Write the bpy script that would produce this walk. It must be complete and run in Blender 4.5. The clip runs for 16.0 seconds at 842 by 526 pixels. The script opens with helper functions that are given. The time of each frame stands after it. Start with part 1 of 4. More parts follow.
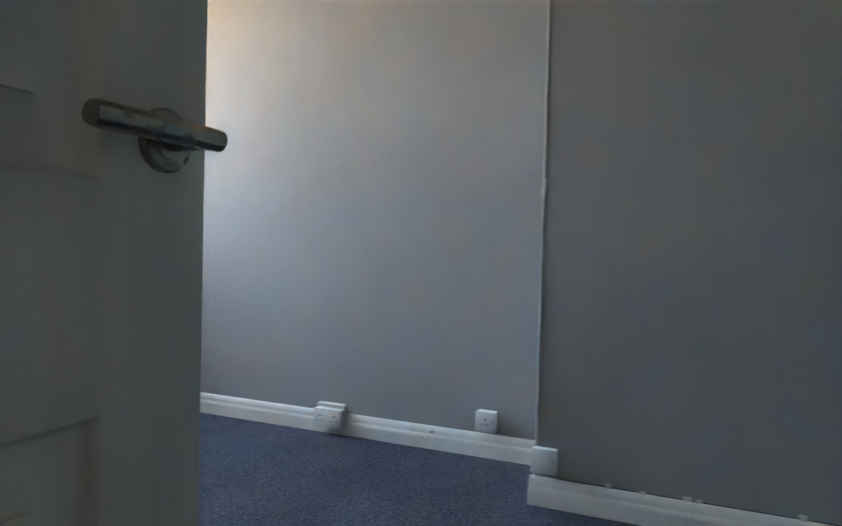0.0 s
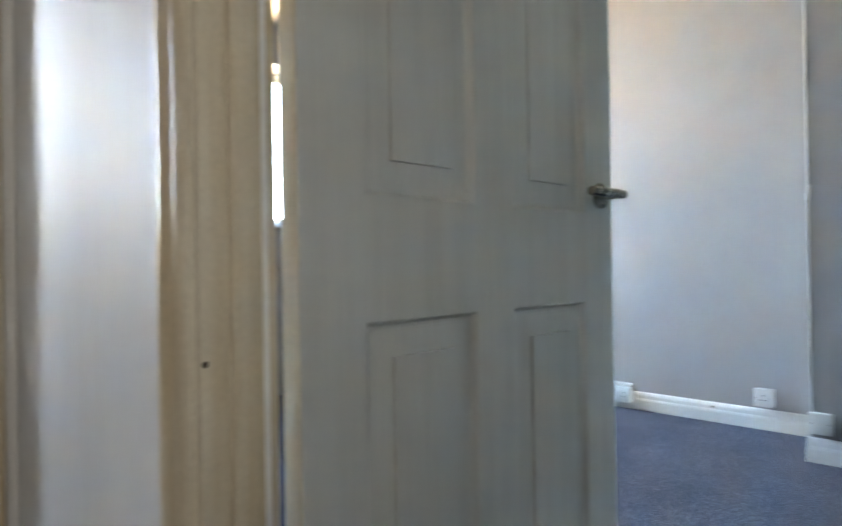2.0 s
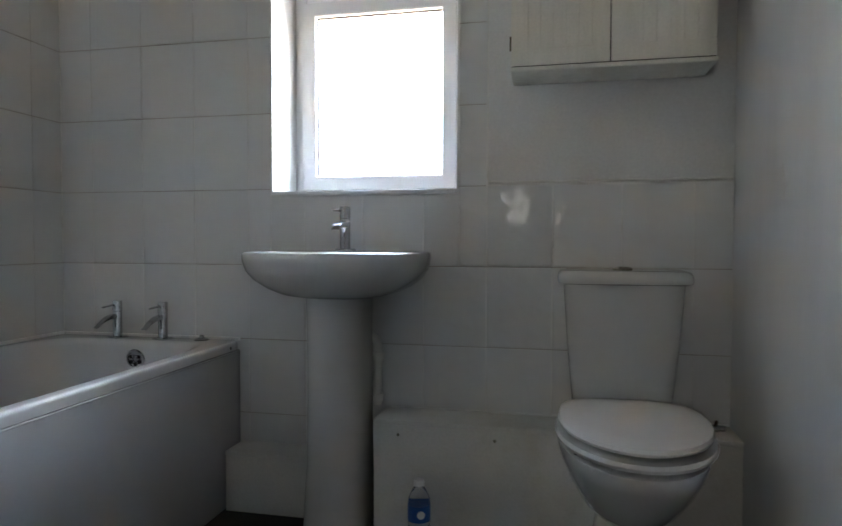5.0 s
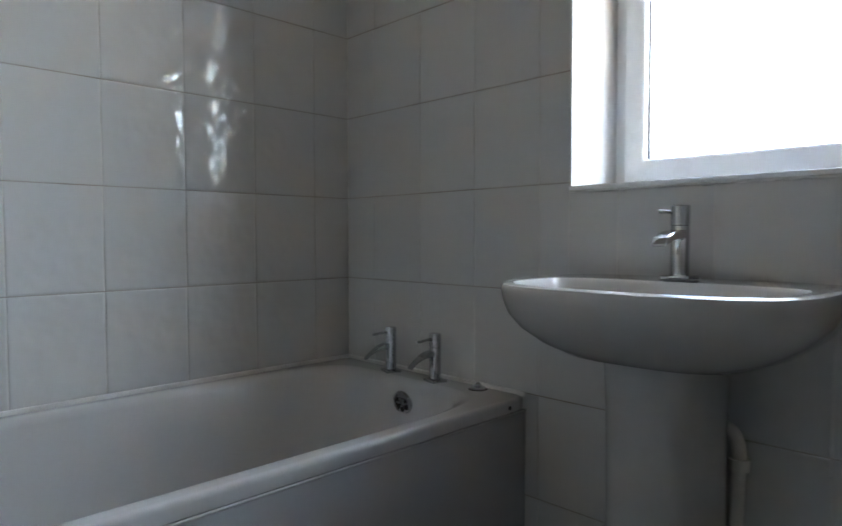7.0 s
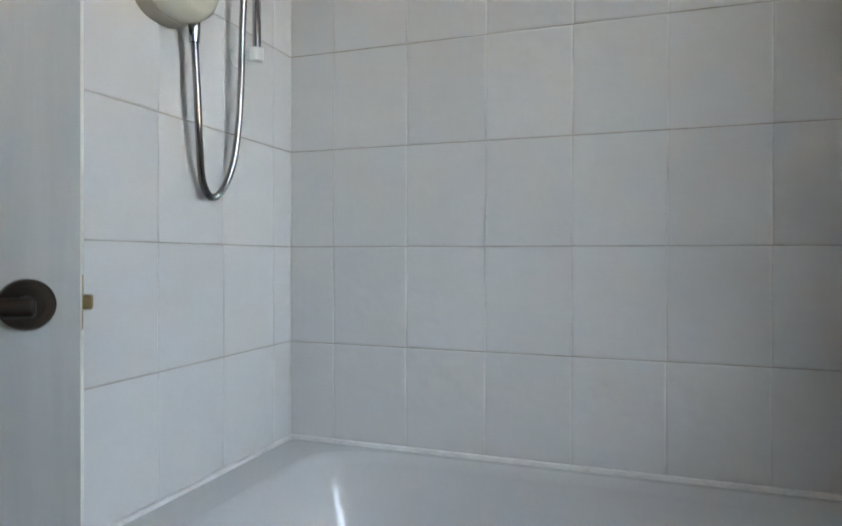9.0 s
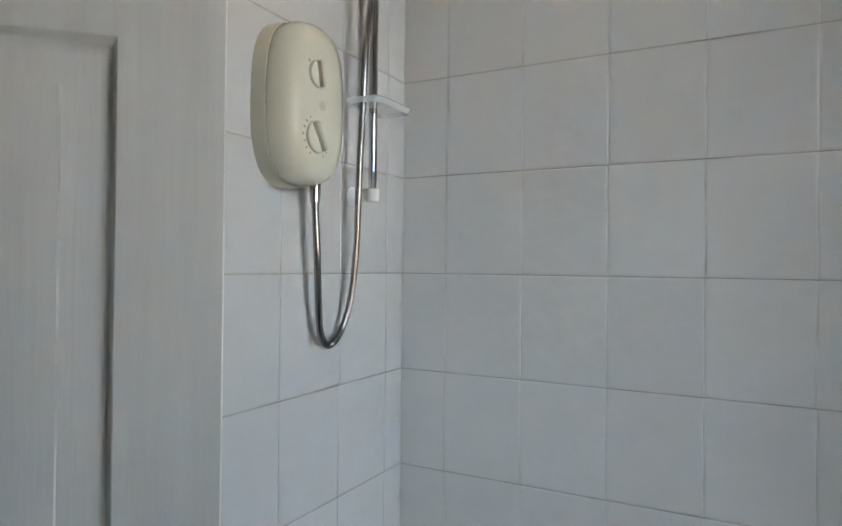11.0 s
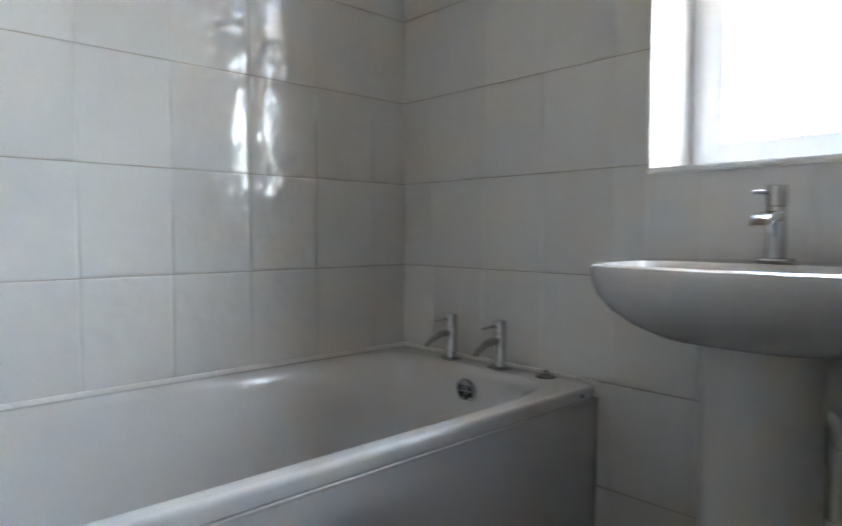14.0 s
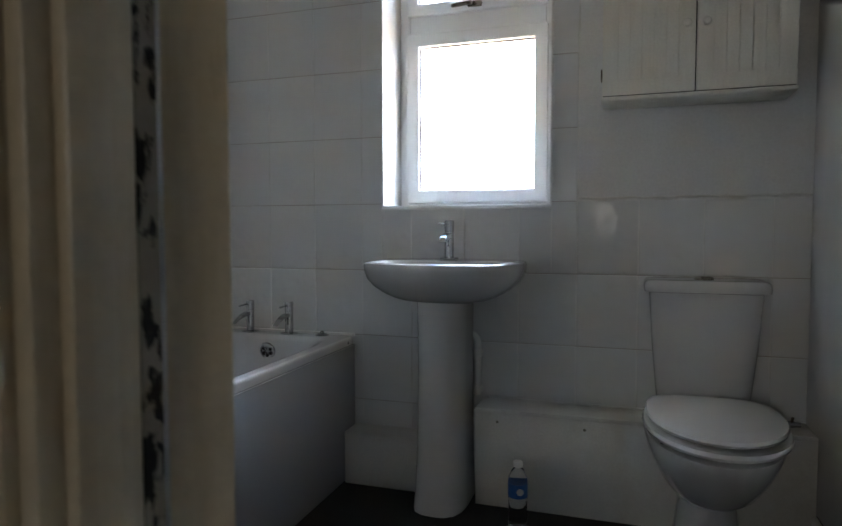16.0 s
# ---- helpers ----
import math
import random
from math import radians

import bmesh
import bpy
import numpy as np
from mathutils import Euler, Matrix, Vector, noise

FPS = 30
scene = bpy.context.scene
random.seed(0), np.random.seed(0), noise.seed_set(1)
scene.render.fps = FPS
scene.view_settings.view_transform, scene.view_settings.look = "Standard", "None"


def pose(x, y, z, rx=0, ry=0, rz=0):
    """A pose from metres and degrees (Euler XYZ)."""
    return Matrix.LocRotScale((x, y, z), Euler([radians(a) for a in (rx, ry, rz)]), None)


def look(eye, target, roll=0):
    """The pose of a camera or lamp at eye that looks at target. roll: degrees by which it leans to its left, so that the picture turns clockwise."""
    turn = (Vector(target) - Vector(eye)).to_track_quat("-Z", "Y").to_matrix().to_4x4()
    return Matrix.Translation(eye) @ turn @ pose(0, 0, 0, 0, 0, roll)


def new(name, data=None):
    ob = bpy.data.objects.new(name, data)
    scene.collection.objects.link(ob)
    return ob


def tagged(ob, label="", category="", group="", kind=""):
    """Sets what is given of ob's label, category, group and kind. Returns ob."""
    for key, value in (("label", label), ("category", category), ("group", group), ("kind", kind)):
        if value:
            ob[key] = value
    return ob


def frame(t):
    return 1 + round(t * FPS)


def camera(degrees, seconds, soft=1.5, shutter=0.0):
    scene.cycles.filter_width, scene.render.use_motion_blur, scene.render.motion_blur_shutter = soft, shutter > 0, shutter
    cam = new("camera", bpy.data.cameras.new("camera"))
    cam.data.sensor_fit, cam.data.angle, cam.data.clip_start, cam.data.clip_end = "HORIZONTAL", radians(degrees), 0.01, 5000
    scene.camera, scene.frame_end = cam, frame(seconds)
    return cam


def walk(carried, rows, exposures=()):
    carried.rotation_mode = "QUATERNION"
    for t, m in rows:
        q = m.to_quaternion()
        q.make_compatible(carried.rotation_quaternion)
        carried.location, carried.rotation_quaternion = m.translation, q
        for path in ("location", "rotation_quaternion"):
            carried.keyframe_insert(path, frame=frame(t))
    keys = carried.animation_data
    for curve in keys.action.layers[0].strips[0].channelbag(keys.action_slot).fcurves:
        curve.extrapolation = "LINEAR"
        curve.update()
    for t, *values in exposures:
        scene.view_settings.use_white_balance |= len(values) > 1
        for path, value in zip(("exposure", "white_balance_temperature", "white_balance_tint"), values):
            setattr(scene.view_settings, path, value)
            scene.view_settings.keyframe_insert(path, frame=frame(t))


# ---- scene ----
EXPOSURES = [(t, e + 4.6, k, 10) for t, e, k in [
    (0, 0.2, 6800), (0.5, 0.82, 6850), (1.0, 1.2, 6800), (1.5, 1.4, 6850), (2.0, 1.45, 6600), (2.5, 1.65, 6300), (3.2, 1.45, 6300), (5.3, -0.3, 6450), (6.5, -0.55, 6450), (7, -0.5, 6450),
    (7.5, -0.15, 6500), (8.5, -0.05, 6500), (9, -0.4, 6650), (9.5, -0.8, 6900), (9.7, -0.85, 6900), (11.8, -0.5, 6400), (12.5, -0.45, 6300), (13, -0.4, 6350), (13.5, -0.25, 6700), (14.2, 0.35, 6650), (14.5, 0.4, 6650), (15, 0.0, 6500), (16, -0.4, 6350)]]
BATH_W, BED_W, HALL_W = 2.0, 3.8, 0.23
BATH_SIDE_W = 4.4
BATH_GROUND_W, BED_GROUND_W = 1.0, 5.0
BED_X = 5.24
D1_W, D1_X, D1_Y, D1_A = 0.777, 2.350, -2.884, 0.0
D2_W, D2_HINGE, D2_A = 0.724, (1.442, -1.864), 133.8
BASIN_X, PED_DX, WC_X = 1.108, -0.018, 1.915
BOTTLE_X, BOTTLE_Y = 1.37, -0.27
SOCK1_Y, SOCK2_Y, SCREW2_Y = -1.785, -2.535, -2.29
cam = camera(67.9, 16.0, 1.5, 0.2)
PATH = [
    (0, (2.686, -3.282, 0.879), (4.529, -2.506, 0.833), 1.5),
    (0.5, (2.418, -3.36, 0.884), (4.399, -3.084, 0.851), 1.1),
    (0.7, (2.307, -3.379, 0.881), (4.294, -3.151, 0.85), 1.0),
    (1, (2.173, -3.394, 0.88), (4.16, -3.168, 0.849), 1.0),
    (1.5, (2.053, -3.491, 0.868), (3.963, -2.9, 0.83), 0.6),
    (1.8, (1.969, -3.542, 0.837), (3.632, -2.431, 0.823), -0.5),
    (2, (1.914, -3.546, 0.824), (3.313, -2.116, 0.833), -0.9),
    (2.2, (1.872, -3.517, 0.844), (3.018, -1.878, 0.81), -0.1),
    (2.5, (1.821, -3.407, 0.849), (2.67, -1.597, 0.8), 0.4),
    (2.8, (1.808, -3.244, 0.844), (2.505, -1.37, 0.804), 0.5),
    (3, (1.795, -3.159, 0.841), (2.43, -1.262, 0.803), 0.5),
    (3.2, (1.797, -3.005, 0.846), (2.367, -1.088, 0.793), 0.5),
    (5.5, (1.715, -1.802, 0.877), (1.017, 0.071, 0.807), -0.0),
    (6, (1.713, -1.719, 0.894), (0.798, 0.057, 0.815), -0.1),
    (6.5, (1.679, -1.547, 0.894), (0.608, 0.141, 0.814), -0.0),
    (7, (1.581, -1.232, 0.918), (0.157, 0.17, 0.835), -0.1),
    (7.5, (1.489, -0.995, 0.911), (-0.322, -0.152, 0.816), 0.0),
    (8, (1.441, -0.901, 0.824), (-0.549, -0.712, 0.854), -0.6),
    (8.5, (1.458, -0.789, 0.892), (-0.497, -1.21, 0.88), 0.1),
    (9, (1.446, -0.781, 1.011), (-0.441, -1.445, 0.996), 0.2),
    (9.5, (1.438, -0.826, 1.328), (-0.407, -1.599, 1.311), -0.0),
    (9.7, (1.426, -0.834, 1.431), (-0.4, -1.65, 1.439), 0.1),
    (11.8, (1.454, -0.841, 1.094), (-0.291, -1.819, 1.086), 0.3),
    (12, (1.467, -0.835, 1.022), (-0.272, -1.823, 1.013), 0.2),
    (12.5, (1.471, -0.827, 0.846), (-0.262, -1.825, 0.834), 0.4),
    (13, (1.379, -0.918, 0.811), (-0.493, -1.623, 0.788), 0.4),
    (13.5, (1.372, -1.039, 0.85), (-0.613, -0.814, 0.772), -0.2),
    (14, (1.48, -1.3, 0.891), (0.015, 0.058, 0.793), 0.1),
    (14.5, (1.675, -1.529, 0.864), (0.733, 0.234, 0.79), 0.0),
    (15, (1.743, -1.798, 0.855), (1.084, 0.089, 0.794), 0.2),
    (15.5, (1.766, -2.068, 0.894), (1.184, -0.156, 0.821), 0.2),
    (15.8, (1.718, -2.154, 0.899), (1.129, -0.244, 0.831), 0.2),
    (16, (1.679, -2.204, 0.945), (1.061, -0.305, 0.837), -0.1),
]
walk(cam, [(t, look(eye, target, roll)) for t, eye, target, roll in PATH], EXPOSURES)

# ---- world, sun, window light and added lamps ----
world = bpy.data.worlds.new("sky")
scene.world = world
world.use_nodes = True
wn = world.node_tree
sky = wn.nodes.new("ShaderNodeTexSky")
sky.sky_type, sky.sun_disc = "NISHITA", False
sky.sun_elevation, sky.sun_rotation = radians(40), radians(262)
wn.nodes["Background"].inputs["Strength"].default_value = 0.15
wn.links.new(sky.outputs[0], wn.nodes["Background"].inputs["Color"])
sun = new("sun", bpy.data.lights.new("sun", "SUN"))
sun.data.energy, sun.data.angle, sun.data.color = 5.0, radians(0.5), (1.0, 0.93, 0.82)
SUN_AZ, SUN_EL = radians(262), radians(40)
sun.matrix_world = look((math.sin(SUN_AZ) * 20, math.cos(SUN_AZ) * 20, 20 * math.tan(SUN_EL)), (0, 0, 0))


def window_light(name, x0, x1, z0, z1, y, watts, tint, lean=50.0, face=180, turn=0.0):
    """The sky's light in a window's opening: a sheet that leans outwards from the sill, so that it falls inwards and
    down. turn: swings it to favour one wall.
    """
    lamp = new(name, bpy.data.lights.new(name, "AREA"))
    length, out = (z1 - z0) / math.cos(radians(lean)), 1 if face else -1
    lamp.data.shape, lamp.data.size, lamp.data.size_y = "RECTANGLE", x1 - x0, length
    lamp.data.energy, lamp.data.color, lamp.data.spread = watts, tint, radians(150)
    lamp.matrix_world = pose((x0 + x1) / 2, y + out * math.sin(radians(lean)) * length / 2, (z0 + z1) / 2, 90 - lean, 0, face + turn)
    return lamp


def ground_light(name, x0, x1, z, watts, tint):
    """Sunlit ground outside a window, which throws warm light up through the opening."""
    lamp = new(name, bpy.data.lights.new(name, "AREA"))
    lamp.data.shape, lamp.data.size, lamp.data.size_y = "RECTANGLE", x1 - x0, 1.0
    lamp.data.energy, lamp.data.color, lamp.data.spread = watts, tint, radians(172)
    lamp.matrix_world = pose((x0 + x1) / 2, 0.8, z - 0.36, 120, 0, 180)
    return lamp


window_light("bathroom_window_light", 0.84, 1.46, 1.06, 2.2, 0.36, BATH_W, (0.74, 0.87, 1.0), 50.0, 180, -20.0)
# Added lamp outside, east of the window; it lifts the west wall.
window_light("bathroom_fill_light", 1.50, 2.40, 1.1, 2.2, 0.55, BATH_SIDE_W, (0.78, 0.90, 1.0), 40.0, 180, -55.0)
window_light("bedroom_window_light", 3.72, 5.03, 1.1, 2.15, 0.27, BED_W, (0.47, 0.72, 1.0))
# Added fill lamp for the hall; the window it stands in is unseen.
window_light("hall_fill_light", 0.955, 1.445, 0.955, 1.745, -4.672, HALL_W, (1.0, 0.94, 0.85), 0.0, 0)
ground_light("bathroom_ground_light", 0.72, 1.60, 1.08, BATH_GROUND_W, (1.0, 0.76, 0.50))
ground_light("bedroom_ground_light", 3.60, 5.15, 1.12, BED_GROUND_W, (1.0, 0.79, 0.44))


# ---- materials ----
def material(name):
    m = bpy.data.materials.new(name)
    m.use_nodes = True
    return m, m.node_tree, m.node_tree.nodes["Principled BSDF"]


def noise_node(t, scale, detail=4.0, rough=0.55, stretch=None):
    co = t.nodes.new("ShaderNodeTexCoord")
    n = t.nodes.new("ShaderNodeTexNoise")
    n.inputs["Scale"].default_value, n.inputs["Detail"].default_value, n.inputs["Roughness"].default_value = scale, detail, rough
    src = co.outputs["Object"]
    if stretch:
        mp = t.nodes.new("ShaderNodeMapping")
        mp.inputs["Scale"].default_value = stretch
        t.links.new(src, mp.inputs["Vector"])
        src = mp.outputs[0]
    t.links.new(src, n.inputs["Vector"])
    return n


def ramp(t, source, stops):
    r = t.nodes.new("ShaderNodeValToRGB")
    els = r.color_ramp.elements
    while len(els) < len(stops):
        els.new(0.5)
    for e, (p, c) in zip(els, stops):
        e.position, e.color = p, (*c, 1) if len(c) == 3 else c
    t.links.new(source, r.inputs[0])
    return r


def mixed(t, fac, a, b, mode="MIX"):
    m = t.nodes.new("ShaderNodeMix")
    m.data_type, m.blend_type = "RGBA", mode
    for sock, v in ((m.inputs[0], fac), (m.inputs[6], a), (m.inputs[7], b)):
        if isinstance(v, bpy.types.NodeSocket):
            t.links.new(v, sock)
        else:
            sock.default_value = v if isinstance(v, (int, float)) else (*v, 1)
    return m.outputs[2]


def bump(t, height, strength, distance, normal=None):
    b = t.nodes.new("ShaderNodeBump")
    b.inputs["Strength"].default_value, b.inputs["Distance"].default_value = strength, distance
    t.links.new(height, b.inputs["Height"])
    if normal:
        t.links.new(normal, b.inputs["Normal"])
    return b.outputs[0]


def painted(name, base, stain, rough=0.5, stain_scale=2.2, grain=180.0, relief=0.25, stretch=None, at=(0.42, 0.72), spec=0.4, coarse=0.0, spread=0.1, speck=0.06, run=None):
    """Paint over plaster, wood or metal: broad stains, fine grain."""
    m, t, b = material(name)
    big = noise_node(t, stain_scale, 6, 0.6, stretch)
    lay = ramp(t, big.outputs["Fac"], [(at[0], (0, 0, 0)), (at[1], (1, 1, 1))])
    col = mixed(t, lay.outputs[0], base, stain)
    fine = noise_node(t, grain, 3, 0.55, run)
    tone = ramp(t, fine.outputs["Fac"], [(0.3, (1 - speck,) * 3), (0.7, (1 + speck / 2,) * 3)])
    col = mixed(t, 1.0, col, tone.outputs[0], "MULTIPLY")
    t.links.new(col, b.inputs["Base Color"])
    rr = ramp(t, big.outputs["Fac"], [(0.3, (rough - spread * 0.6,) * 3), (0.75, (min(1, rough + spread),) * 3)])
    t.links.new(rr.outputs[0], b.inputs["Roughness"])
    b.inputs["Specular IOR Level"].default_value = spec
    nrm = bump(t, fine.outputs["Fac"], relief, 0.001)
    if coarse:
        mid = noise_node(t, 9.0, 3, 0.5, run and (run[0], run[1], run[2] * 1.6))
        nrm = bump(t, mid.outputs["Fac"], coarse, 0.01, nrm)
    t.links.new(nrm, b.inputs["Normal"])
    return m


def metal(name, colour, rough, wear=0.1):
    m, t, b = material(name)
    n = noise_node(t, 25, 3)
    col = ramp(t, n.outputs["Fac"], [(0.3, tuple(c * (1 - wear) for c in colour)), (0.7, colour)])
    t.links.new(col.outputs[0], b.inputs["Base Color"])
    r = ramp(t, n.outputs["Fac"], [(0.3, (rough,) * 3), (0.8, (rough + 0.03,) * 3)])
    t.links.new(r.outputs[0], b.inputs["Roughness"])
    b.inputs["Metallic"].default_value = 1.0
    return m


def tile_material():
    m, t, b = material("white_glazed_tile")
    info = t.nodes.new("ShaderNodeObjectInfo")
    tone = ramp(t, info.outputs["Random"], [(0.0, (0.60, 0.60, 0.592)), (1.0, (0.635, 0.635, 0.628))])
    dirt = noise_node(t, 7, 5, 0.6)
    lay = ramp(t, dirt.outputs["Fac"], [(0.45, (0, 0, 0)), (0.8, (0.35, 0.35, 0.35))])
    col = mixed(t, lay.outputs[0], tone.outputs[0], (0.57, 0.56, 0.53))
    t.links.new(col, b.inputs["Base Color"])
    b.inputs["Roughness"].default_value = 0.07
    b.inputs["Specular IOR Level"].default_value = 0.3
    # each tile's glaze ripples in its own way
    co = t.nodes.new("ShaderNodeTexCoord")
    off = t.nodes.new("ShaderNodeVectorMath")
    off.operation = "SCALE"
    t.links.new(info.outputs["Random"], off.inputs[3])
    off.inputs[0].default_value = (37.0, 19.0, 53.0)
    add = t.nodes.new("ShaderNodeVectorMath")
    t.links.new(co.outputs["Object"], add.inputs[0])
    t.links.new(off.outputs[0], add.inputs[1])
    n = t.nodes.new("ShaderNodeTexNoise")
    n.inputs["Scale"].default_value, n.inputs["Detail"].default_value = 19.0, 1.0
    t.links.new(add.outputs[0], n.inputs["Vector"])
    t.links.new(bump(t, n.outputs["Fac"], 0.5, 0.006), b.inputs["Normal"])
    return m


def carpet_material():
    m, t, b = material("blue_grey_carpet")
    a = noise_node(t, 150, 4, 0.8)
    c = noise_node(t, 40, 4, 0.7)
    d = noise_node(t, 3.0, 4, 0.6)
    col = ramp(t, a.outputs["Fac"], [(0.40, (0.020, 0.023, 0.035)), (0.5, (0.074, 0.083, 0.118)), (0.61, (0.27, 0.285, 0.345))])
    tone = ramp(t, c.outputs["Fac"], [(0.35, (0.75, 0.75, 0.77)), (0.7, (1.15, 1.15, 1.15))])
    col = mixed(t, 1.0, col.outputs[0], tone.outputs[0], "MULTIPLY")
    wear = ramp(t, d.outputs["Fac"], [(0.35, (0.82, 0.82, 0.82)), (0.7, (1.12, 1.12, 1.1))])
    t.links.new(mixed(t, 1.0, col, wear.outputs[0], "MULTIPLY"), b.inputs["Base Color"])
    b.inputs["Roughness"].default_value = 1.0
    b.inputs["Specular IOR Level"].default_value = 0.05
    t.links.new(bump(t, a.outputs["Fac"], 0.9, 0.006), b.inputs["Normal"])
    return m


def glass_material(name, tint=(1, 1, 1), rough=0.0, ior=1.45):
    m, t, b = material(name)
    b.inputs["Base Color"].default_value = (*tint, 1)
    b.inputs["Transmission Weight"].default_value = 1.0
    b.inputs["Roughness"].default_value, b.inputs["IOR"].default_value = rough, ior
    return m


def satin_white(name, colour):
    return painted(name, colour, tuple(c * 0.9 for c in colour), 0.5, 1.1, 60.0, 0.1, (1, 1, 0.5), coarse=0.12, speck=0.01)


def gloss(name, colour, rough=0.2, stain=None, coat=0.0):
    m = painted(name, colour, stain or tuple(c * 0.96 for c in colour), rough, 1.5, 90.0, 0.02, spread=0.02, speck=0.012)
    b = m.node_tree.nodes["Principled BSDF"]
    b.inputs["Coat Weight"].default_value = coat
    b.inputs["Coat Roughness"].default_value = 0.06
    return m


# base set well below a pale wall, against too much window light
SIDE_WALL = satin_white("dimmed_grey_green_wall_paint", (0.235, 0.248, 0.235))
TILE = tile_material()
GROUT = painted("pale_grout", (0.68, 0.67, 0.645), (0.50, 0.48, 0.44), 0.8, 9.0, 300.0, 0.3, at=(0.46, 0.74))
LEVEL_GROUT = painted("level_joint_grout", (0.47, 0.445, 0.405), (0.30, 0.275, 0.235), 0.85, 7.0, 300.0, 0.3)
PLASTER = painted("white_wall_paint", (0.66, 0.655, 0.645), (0.58, 0.57, 0.545), 0.55, 1.6, 120.0, 0.25, (1, 1, 0.45), coarse=0.12)
GLOSS_WALL = painted("white_satin_wall_paint", (0.66, 0.66, 0.665), (0.57, 0.565, 0.565), 0.5, 1.6, 40.0, 0.08, (1, 1.6, 0.35), coarse=0.4, spec=0.2, speck=0.008, run=(1, 1, 0.16))
GREY_WALL = painted("grey_wall_paint", (0.345, 0.335, 0.33), (0.305, 0.297, 0.293), 0.72, 1.4, 220.0, 0.35, coarse=0.1)
# Unseen ceiling: colour kept dark so that less light bounces down.
CEILING = painted("dimmed_ceiling_paint", (0.44, 0.41, 0.37), (0.40, 0.37, 0.33), 0.8)
CREAM = painted("aged_cream_gloss_paint", (0.50, 0.415, 0.285), (0.60, 0.55, 0.45), 0.31, 2.5, 120.0, 0.12, (6, 6, 0.5), at=(0.4, 0.62))
WHITE_WOOD = painted("white_gloss_woodwork", (0.76, 0.755, 0.73), (0.68, 0.66, 0.60), 0.35, 3.0, 100.0, 0.15)
# grained white, greyed to take in the shade on the bathroom door
DOOR_WHITE = painted("dimmed_white_grained_door", (0.47, 0.475, 0.455), (0.43, 0.43, 0.41), 0.42, 2.0, 170.0, 0.45, (14, 14, 0.7), speck=0.022, run=(1, 1, 0.05))
VINYL = painted("charcoal_vinyl", (0.028, 0.026, 0.026), (0.045, 0.042, 0.04), 0.55, 4.0, 220.0, 0.2, spec=0.15)
CARPET = carpet_material()
ACRYLIC = gloss("white_bath_acrylic", (0.56, 0.565, 0.57), 0.19, coat=0.22)
CERAMIC = gloss("white_vitreous_ceramic", (0.54, 0.535, 0.525), 0.1, coat=0.6)
PANEL = gloss("white_bath_panel_plastic", (0.47, 0.475, 0.495), 0.2, coat=0.2)
SEAT = gloss("white_seat_plastic", (0.62, 0.615, 0.605), 0.2, coat=0.3)
BOXING = painted("white_boxing_paint", (0.64, 0.63, 0.60), (0.52, 0.49, 0.43), 0.45, 5.0, 140.0, 0.2, at=(0.5, 0.8))
CABINET = painted("cream_white_cabinet_paint", (0.71, 0.695, 0.635), (0.65, 0.63, 0.56), 0.42, 4.0, 160.0, 0.2, (8, 8, 1))
UPVC = gloss("white_window_plastic", (0.82, 0.83, 0.84), 0.28)
CHROME = metal("chrome", (0.50, 0.51, 0.53), 0.07)
HOSE_METAL = metal("dull_chrome_spiral", (0.36, 0.345, 0.33), 0.16)
STEEL = metal("satin_nickel", (0.30, 0.275, 0.235), 0.26, 0.03)
BRONZE = metal("dark_bronze", (0.14, 0.11, 0.09), 0.33, 0.3)
BRASS = metal("latch_brass", (0.55, 0.42, 0.22), 0.3, 0.3)
# near black for cracks and holes, and for painted shade in the cabinet gaps
DARK = painted("gap_and_shade_black", (0.012, 0.012, 0.012), (0.02, 0.02, 0.02), 0.7)
SHOWER = gloss("cream_shower_plastic", (0.70, 0.675, 0.55), 0.22, coat=0.3)
SHOWER_BACK = gloss("dull_cream_plastic", (0.50, 0.48, 0.39), 0.35)
SOCKET = gloss("white_socket_plastic", (0.74, 0.74, 0.72), 0.3)
SEALANT = painted("white_sealant", (0.72, 0.72, 0.71), (0.60, 0.59, 0.56), 0.35, 14.0)
GLASS = glass_material("window_glass")
CLEAR = gloss("clear_plastic", (0.80, 0.83, 0.83), 0.15)
CLEAR.node_tree.nodes["Principled BSDF"].inputs["Alpha"].default_value = 0.38
BOTTLE = glass_material("bottle_plastic", (0.96, 0.98, 1.0), 0.02, 1.2)
LABEL_BLUE = painted("blue_label", (0.02, 0.09, 0.34), (0.03, 0.13, 0.42), 0.4, 20)
MARK = painted("grey_print", (0.20, 0.19, 0.15), (0.25, 0.24, 0.2), 0.5)
RUBBER = painted("black_rubber", (0.02, 0.02, 0.02), (0.035, 0.035, 0.035), 0.6)
PIPE = gloss("white_waste_pipe_plastic", (0.70, 0.69, 0.65), 0.35)
PAPER = painted("torn_lining_paper", (0.70, 0.69, 0.66), (0.6, 0.58, 0.54), 0.8)
PLASTER_DUST = painted("bare_grey_plaster", (0.47, 0.465, 0.46), (0.38, 0.375, 0.37), 0.85, 12.0)
SCUFF = painted("scuffed_bare_edge", (0.30, 0.27, 0.22), (0.012, 0.011, 0.01), 0.7, 60.0, 160, 0.4, (1, 1, 0.5), at=(0.49, 0.54))
EARTH = painted("pale_paving", (0.65, 0.45, 0.25), (0.55, 0.39, 0.22), 0.9, 0.4)


